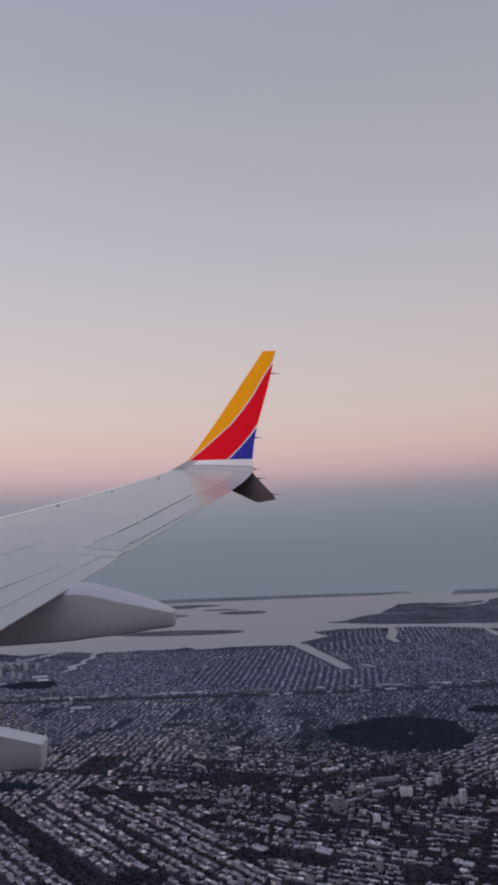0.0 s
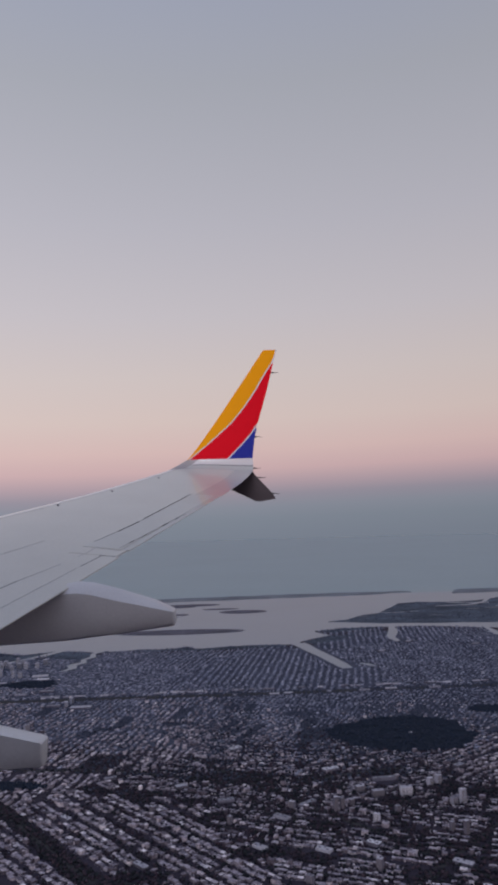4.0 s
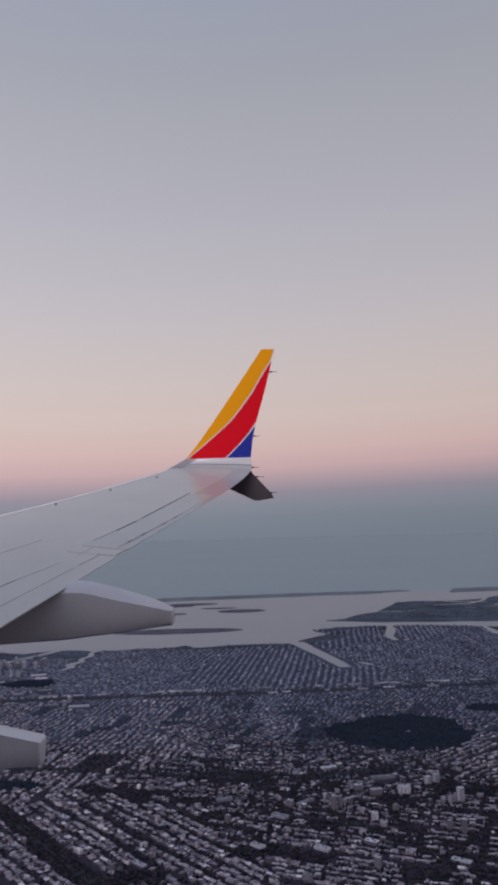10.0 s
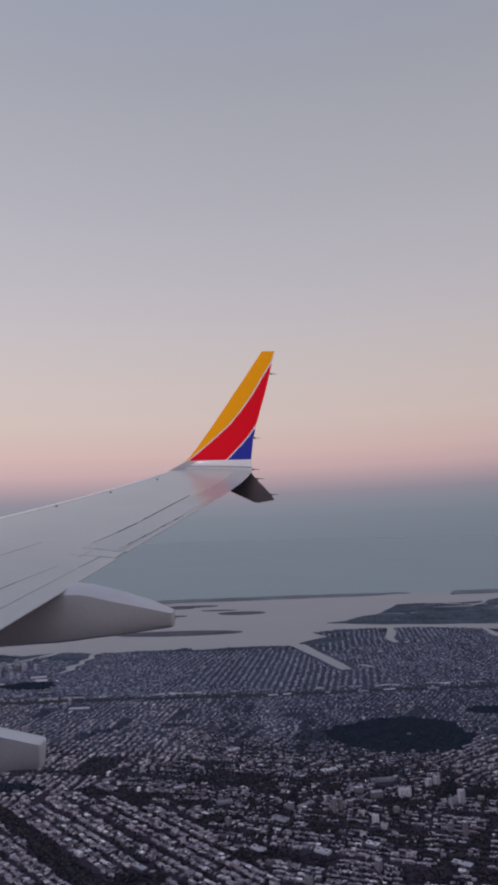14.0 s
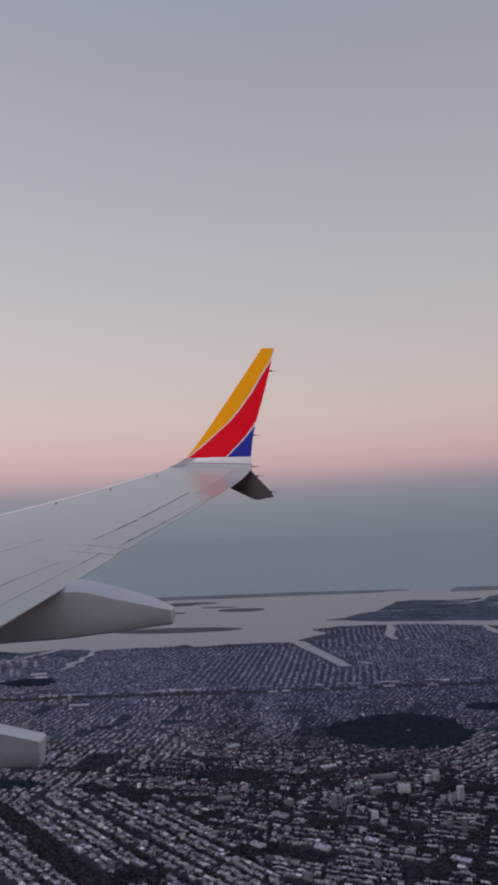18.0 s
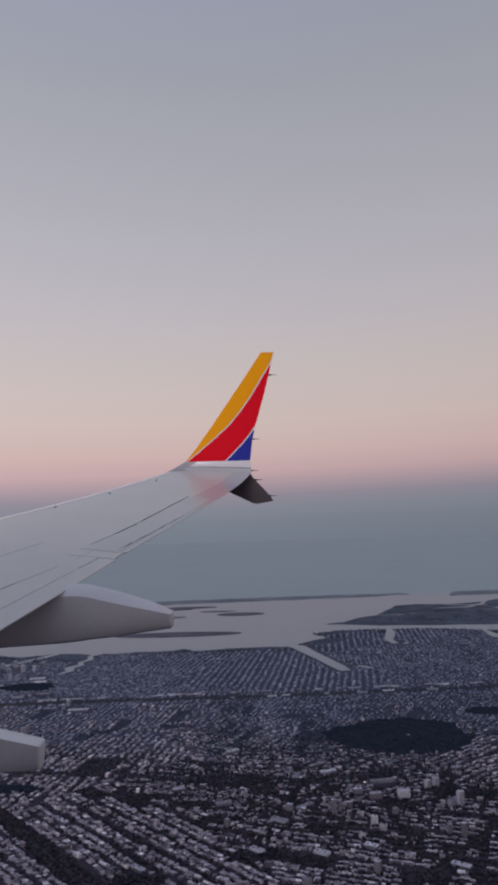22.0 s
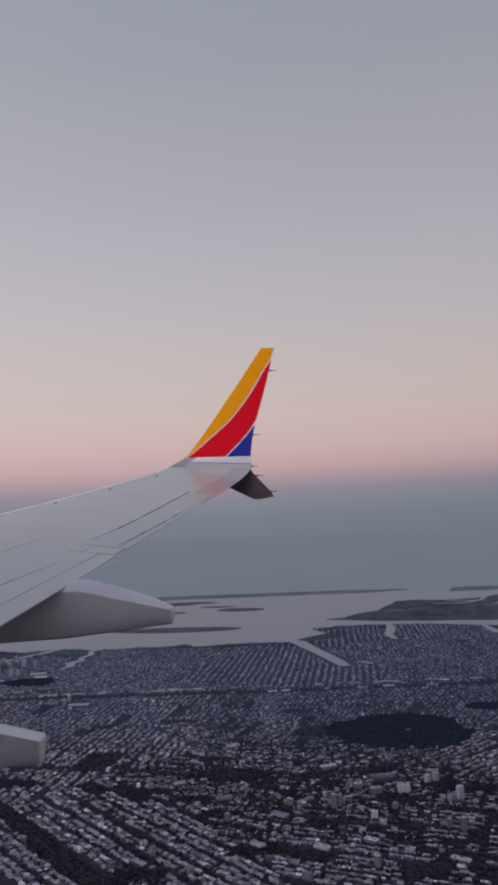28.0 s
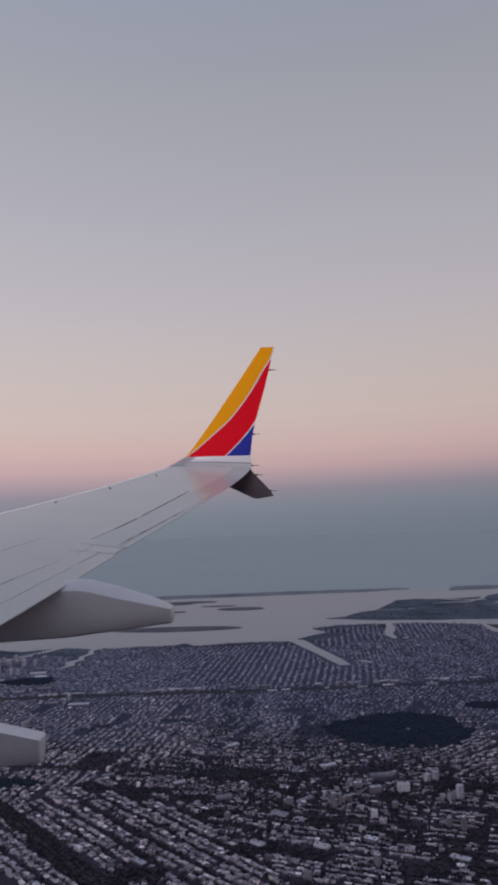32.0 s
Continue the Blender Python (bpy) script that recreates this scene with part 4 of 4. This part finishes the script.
# rows of houses, block by block
def rows_of(di):
    """The houses of one district and its trees: two rows to a block, back to back over their yards, streets between."""
    cx, cy, deg, length, width, loose, leafy = DISTRICTS[di]
    a = radians(deg)
    c, s = math.cos(a), math.sin(a)
    reach = 130
    RUNS = (0.45, 0.55, 0.65, 0.9, 1.2, 1.5, 1.9, 2.4)
    houses, trees = [], []
    for iv in range(-int(reach / width) - 1, int(reach / width) + 2):
        shift, drift = rng.uniform(0, 0.25) * length if iv % 5 else 0, rng.normal(0, 0.35)
        for iu in range(-int(reach / length) - 1, int(reach / length) + 2):
            u0, v0 = iu * length + shift, iv * width + (1.5 * (iv // 3) if cy < 330 else 0.0)      # a wide avenue after every third street
            bx, by = cx + c * u0 - s * v0, cy + s * u0 + c * v0
            if by < 150 or abs(bx) > 0.4 * by + 40 or (bx - cx) ** 2 + (by - cy) ** 2 > reach ** 2:
                continue
            kind = rng.random()
            if by < 430 and noise.noise(Vector((bx * 0.11, by * 0.11, 9.0))) > (0.36 if by < 345 else 0.42) - (0.03 if bx > 20 and by < 330 else 0):      # a wooded block: cemetery, playground, vacant lots
                trees += [(u0 + u, v0 + v, r) for u, v, r in zip(rng.uniform(-length / 2, length / 2, 90), rng.uniform(-width / 2, width / 2, 90), rng.uniform(0.3, 0.65, 90))]
                continue
            deep, tall = rng.uniform(1.0, 1.35) * (1.3 if by > 420 else 1), rng.uniform(0.4, 0.72)
            patch = 1.5 * noise.noise(Vector((bx * 0.045, by * 0.03, 5.0))) + (0.004 if bx < 0 else 0.002 if by < 420 else 0.001) * bx      # quarters that are greener or more built up
            thin = max(0.02, rng.uniform(0.02, 0.14) + 0.08 * loose + (0.25 if by < 400 else 0.16) * patch)
            green = leafy * max(0.1, 1 + 1.1 * patch)
            bend = rng.normal(0, 0.012)
            old = bx < 22 and by < 322      # the older quarter: shallow yards, wide shaded streets
            back = rng.uniform(0.19, 0.225) if old else 0.245
            if old:
                deep, v0 = deep * rng.uniform(1.1, 1.35), v0 + drift
            for row in (-1, 1):
                u = -length / 2 + rng.uniform(0.9, 1.5)
                while u < length / 2 - 1.0:
                    pick = rng.random()
                    if pick < (0.08 if by < 325 else 0.03):           # apartment house
                        l, w, h = rng.uniform(1.2, 2.6), rng.uniform(1.1, 1.6), rng.uniform(0.8, 1.5)
                    elif pick < 0.12:         # shop, garage, school
                        l, w, h = rng.uniform(1.0, 2.8), rng.uniform(1.0, 1.7), rng.uniform(0.3, 0.5)
                    else:                     # a house, or some of one terrace under one roof
                        l = rng.choice(RUNS) * rng.uniform(0.85, 1.15) * (1.3 if by > 390 else 1)
                        w, h = deep * rng.uniform(0.75, 1.15), tall * rng.uniform(0.75, 1.25)
                        if loose > 0.5:
                            w, l, h = w * rng.uniform(0.6, 1.0), min(l, 1.8) * rng.uniform(0.9, 1.4), h * 0.8
                    if rng.random() > thin:
                        v = row * width * back + bend * u + rng.normal(0, 0.26 + 0.6 * loose)
                        turn = a + bend + rng.normal(0, 0.2 if loose > 0.5 else 0.03) + (math.pi / 2 if loose > 0.5 and rng.random() < 0.2 else 0)
                        houses.append((u0 + u + l / 2, v0 + v, l * 0.985, w, h, turn, 0.25 if kind < 0.3 and l < 1 else 0.0))
                        if by < 325 and pick < 0.08:      # the apartment house's rear wings, round a court
                            for k in (0.14, 0.86) if l > 1.8 else (0.2,):
                                houses.append((u0 + u + l * k, v0 + v - row * (w / 2 + 0.35), l * 0.26, 0.8, h * rng.uniform(0.9, 1.0), turn, 0.0))
                        if by < 300 and rng.random() < 0.35:      # stair house or chimney block on the roof
                            k = rng.uniform(-0.3, 0.3)
                            houses.append((u0 + u + l * (0.5 + k), v0 + v + rng.uniform(-0.3, 0.3), rng.uniform(0.18, 0.36), rng.uniform(0.18, 0.3), h + rng.uniform(0.12, 0.28), turn, 0.0))
                        if pick > 0.07 and rng.random() < 0.45 and by < 340:      # back extension into the yard
                            e = rng.uniform(0.3, 0.6)
                            houses.append((u0 + u + l * 0.35, v0 + v - row * (w + e) / 2, l * 0.5, e, h * rng.uniform(0.4, 0.8), turn, 0.0))
                        if by < 330 and rng.random() < 0.8:      # garage or shed at the yard's end, car or van at the kerb
                            for side, size, rise in ((-1, (0.16, 0.36), (0.1, 0.24)), (1, (0.14, 0.2), (0.08, 0.13))):
                                k = rng.uniform(0.1, 0.9)
                                houses.append((u0 + u + l * k, v0 + v + row * side * (w / 2 + rng.uniform(0.2, 0.65)), rng.uniform(0.2, 0.42), rng.uniform(*size), rng.uniform(*rise), turn, 0.0))
                    u += l + (rng.uniform(0.1, 0.4) if rng.random() < 0.12 + 0.35 * loose else 0.0)
            # trees: down the middle of the yards and along the street
            for line, many_of, spread in (((0.0, 0.25, 0.03), (0.5, 1.7, 0.085), (0.27, 0.35, 0.12), (-0.27, 0.35, 0.12)) if old else ((0.0, 0.75, 0.045), (0.5, 1.0, 0.10))):
                count = rng.poisson(length * green * many_of * (1.0 if by < 340 else 0.5 if by < 440 else 0.3))
                big = (1.15 if leafy > 1.5 else 1.0) if by < 340 else 1.25
                for u, q, r in zip(rng.uniform(-length / 2, length / 2, count), rng.normal(0, spread * width, count), rng.uniform(0.28, 0.58, count)):
                    trees.append((u0 + u, v0 + line * width + q, r * big))
    place = lambda q: np.stack([cx + c * q[:, 0] - s * q[:, 1], cy + s * q[:, 0] + c * q[:, 1]])
    if not houses:
        return np.zeros((0, 8)), np.zeros((0, 4))
    h, t = np.array(houses), np.array(trees)
    hx, hy = place(h)
    ok = (district_at(hx, hy) == di) & look_up(FREE_MAP, hx, hy) & ~look_up(ROAD_MAP | BIG_MAP | MARSH_MAP | GROVE_MAP, hx, hy)
    full = np.stack([hx, hy, np.full(len(h), 0.4), h[:, 2], h[:, 3], h[:, 4], h[:, 5], h[:, 6]], 1)[ok]
    tx, ty = place(t)
    ok = (district_at(tx, ty) == di) & look_up(FREE_MAP, tx, ty) & ~look_up(BIG_MAP, tx, ty)
    return full, np.stack([tx, ty, np.full(len(t), 0.4), t[:, 2]], 1)[ok]


GROVE_MAP = np.zeros(GX.shape, bool)
for cx, cy, rx, ry, n in GROVES:
    GROVE_MAP |= ((GX - cx) / rx) ** 2 + ((GY - cy) / ry) ** 2 < 0.8
NEAR = []
for di in range(len(DISTRICTS)):
    full, grown = rows_of(di)
    TREES += grown.tolist()
    close = (abs(full[:, 0]) < 75) & (full[:, 1] < 216)
    NEAR += full[close].tolist()
    full = full[~close]
    if len(full):
        # with distance brick tones give way to pale bluish ones that imitate haze
        hazed = rng.random(len(full)) < (full[:, 1] - 300 + 0.25 * full[:, 0] + 25 * np.sin(full[:, 0] * 0.05)) / 130
        for these, walls, roofs, label in ((full[~hazed], WALLS, ROOFS, "rows of small flat-roofed brick houses"), (full[hazed], FAR_WALLS, FAR_ROOFS, "rows of small far houses, paled and blued for haze")):
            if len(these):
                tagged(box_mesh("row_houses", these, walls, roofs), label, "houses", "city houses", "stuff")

# the nearest houses, each a thing of its own
NEAR.sort(key=lambda q: q[1] + abs(q[0]) * 0.3)
tagged(box_mesh("row_houses", np.array(NEAR[300:]), WALLS, ROOFS), "rows of small flat-roofed grey and brick houses", "houses", "city houses", "stuff")
BOX = [(0, 1, 5, 4), (1, 2, 6, 5), (2, 3, 7, 6), (3, 0, 4, 7), (4, 5, 6, 7), (3, 2, 1, 0)]
cube = lambda x0, x1, y0, y1, z0, z1: [(x0, y0, z0), (x1, y0, z0), (x1, y1, z0), (x0, y1, z0), (x0, y0, z1), (x1, y0, z1), (x1, y1, z1), (x0, y1, z1)]
wall_mesh = mesh_of("wall", cube(-0.5, 0.5, -0.5, 0.5, 0, 1), BOX[:4], HOUSE_WALL)
roof_mesh = mesh_of("roof", cube(-0.48, 0.48, -0.47, 0.47, 0.88, 0.96), BOX, HOUSE_ROOF)
cornice_mesh = mesh_of("cornice", cube(-0.5, 0.5, -0.53, -0.5, 0.93, 1.02), BOX, HOUSE_WALL)
hatch_mesh = mesh_of("roof_hatch", cube(-0.1, 0.12, 0.02, 0.2, 0.96, 1.14), BOX, HOUSE_WALL)
for x, y, z, l, w, h, a, ridge in NEAR[:300]:
    house = tagged(new("row_house"), "small flat-roofed brick row house", "house", "near row houses")
    house.matrix_world = Matrix.LocRotScale((x, y, z), Euler((0, 0, a)), (l, w, h))
    for name, data in (("wall", wall_mesh), ("roof", roof_mesh), ("cornice", cornice_mesh), ("roof_hatch", hatch_mesh)):
        if name != "roof_hatch" or l > 0.55:
            new(name, data).parent = house

# trees along the roads
for pts, wide in zip(ROADS, WIDE):
    for p, q in zip(pts, pts[1:]):
        p, q = Vector(p), Vector(q)
        side = Vector((p.y - q.y, q.x - p.x)).normalized()
        for _ in range(int((q - p).length * (1.4 if wide != 5.2 else 10))):
            t = p.lerp(q, rng.random()) + side * (wide / 2 + rng.uniform(-0.5 if wide != 5.2 else -2.0, 0.9)) * rng.choice([-1, 1])
            plant(t.x, t.y, rng.uniform(0.3, 0.65))
# woods in the parks
for cx, cy, rx, ry in PARKS:
    for _ in range(int(rx * ry * 11.0)):
        x, y = cx + 1.4 * rx * rng.uniform(-1, 1), cy + 1.4 * ry * rng.uniform(-1, 1)
        if at(PARK_MAP, x, y) and noise.noise(Vector((x * 0.12, y * 0.12, 3))) > -0.35:
            plant(x, y, rng.uniform(0.35, 0.65))
for cx, cy, rx, ry, n in GROVES:
    for _ in range(n):
        r, t = math.sqrt(rng.random()), rng.uniform(0, 2 * math.pi)
        x, y = cx + rx * r * math.cos(t), cy + ry * r * math.sin(t)
        if at(FREE_MAP, x, y) and not at(BIG_MAP, x, y):
            plant(x, y, rng.uniform(0.35, 0.8))
for x0, x1, y0, y1, n in ((60, 320, 690, 880, 220), (-300, 40, 560, 625, 250)):
    for _ in range(n):
        x, y = rng.uniform(x0, x1), rng.uniform(y0, y1)
        if in_marsh(x, y) and not at(WET_MAP, x, y) and noise.noise(Vector((x * 0.03, y * 0.03, 8))) > 0.1:
            plant(x, y, rng.uniform(0.3, 0.7))

for cx, cy, rx, ry, n in ((215, 868, 52, 18, 120), (178, 744, 78, 20, 200), (140, 790, 40, 8, 80), (95, 684, 44, 9, 160), (-205, 575, 16, 14, 160)):
    for _ in range(n):
        r, t = math.sqrt(rng.random()), rng.uniform(0, 6.283)
        x, y = cx + rx * r * math.cos(t), cy + ry * r * math.sin(t)
        if in_marsh(x, y) and not at(WET_MAP, x, y) and noise.noise(Vector((x * 0.06, y * 0.1, 2))) > -0.15:
            plant(x, y, rng.uniform(0.3, 0.8))

ico = bmesh.new()
bmesh.ops.create_icosphere(ico, subdivisions=1, radius=1)
ICO_V = np.array([v.co[:] for v in ico.verts])
ICO_F = np.array([[v.index for v in f.verts] for f in ico.faces])
ico.free()


def woods(name, trees, label, leaves):
    """Crowns as uneven clumps, gathered into one mesh."""
    n = len(trees)
    t = np.array(trees)
    v = ICO_V[None] * (1 + rng.uniform(-0.38, 0.3, (n, len(ICO_V), 1)))
    v = v * (t[:, 3, None, None] * np.array([1, 1, 0.8]))
    v = v + t[:, None, :3] + np.array([0, 0, 1]) * (t[:, 3, None, None] * 0.75)
    f = ICO_F[None] + (np.arange(n) * len(ICO_V))[:, None, None]
    ob = new(name, mesh_of(name, v.reshape(-1, 3).tolist(), f.reshape(-1, 3).tolist(), leaves))
    tagged(ob, label, "trees", kind="stuff")


crowns = np.array(TREES)
# the farther a crown, the likelier it takes the haze-toned colour
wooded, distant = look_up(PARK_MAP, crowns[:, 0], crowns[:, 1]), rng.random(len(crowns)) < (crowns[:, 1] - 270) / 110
woods("woods", crowns[~wooded & ~distant], "dark bare trees in yards and streets", LEAVES)
woods("park_woods", crowns[wooded], "dark trees of the parks, tinted blue for skylight", PARK_LEAVES)
woods("far_woods", crowns[~wooded & distant], "bare trees between far houses, paled to suggest haze", FAR_LEAVES)

# a few lamps already lit
for x, y, h in ((42.4, 283.8, 1.4), (-112, 433, 1.5), (-132, 482, 1.6), (134.8, 415.5, 1.5)):
    lamp = tagged(new("street_lamp"), "small lit street lamp", "lamp", "lit lamps")
    lamp.matrix_world = pose(x, y, 0.4)
    ring = lambda z, r: [(r * math.cos(k * 1.0472), r * math.sin(k * 1.0472), z) for k in range(6)]
    part("pole", *loft([ring(0, 0.05), ring(h, 0.03)]), RUBBER, lamp)
    part("lamp_head", *loft([ring(h, 0.05), ring(h + 0.1, 0.13), ring(h + 0.2, 0.13), ring(h + 0.35, 0.05)]), LAMP_GLOW, lamp, "glowing warm lamp head")
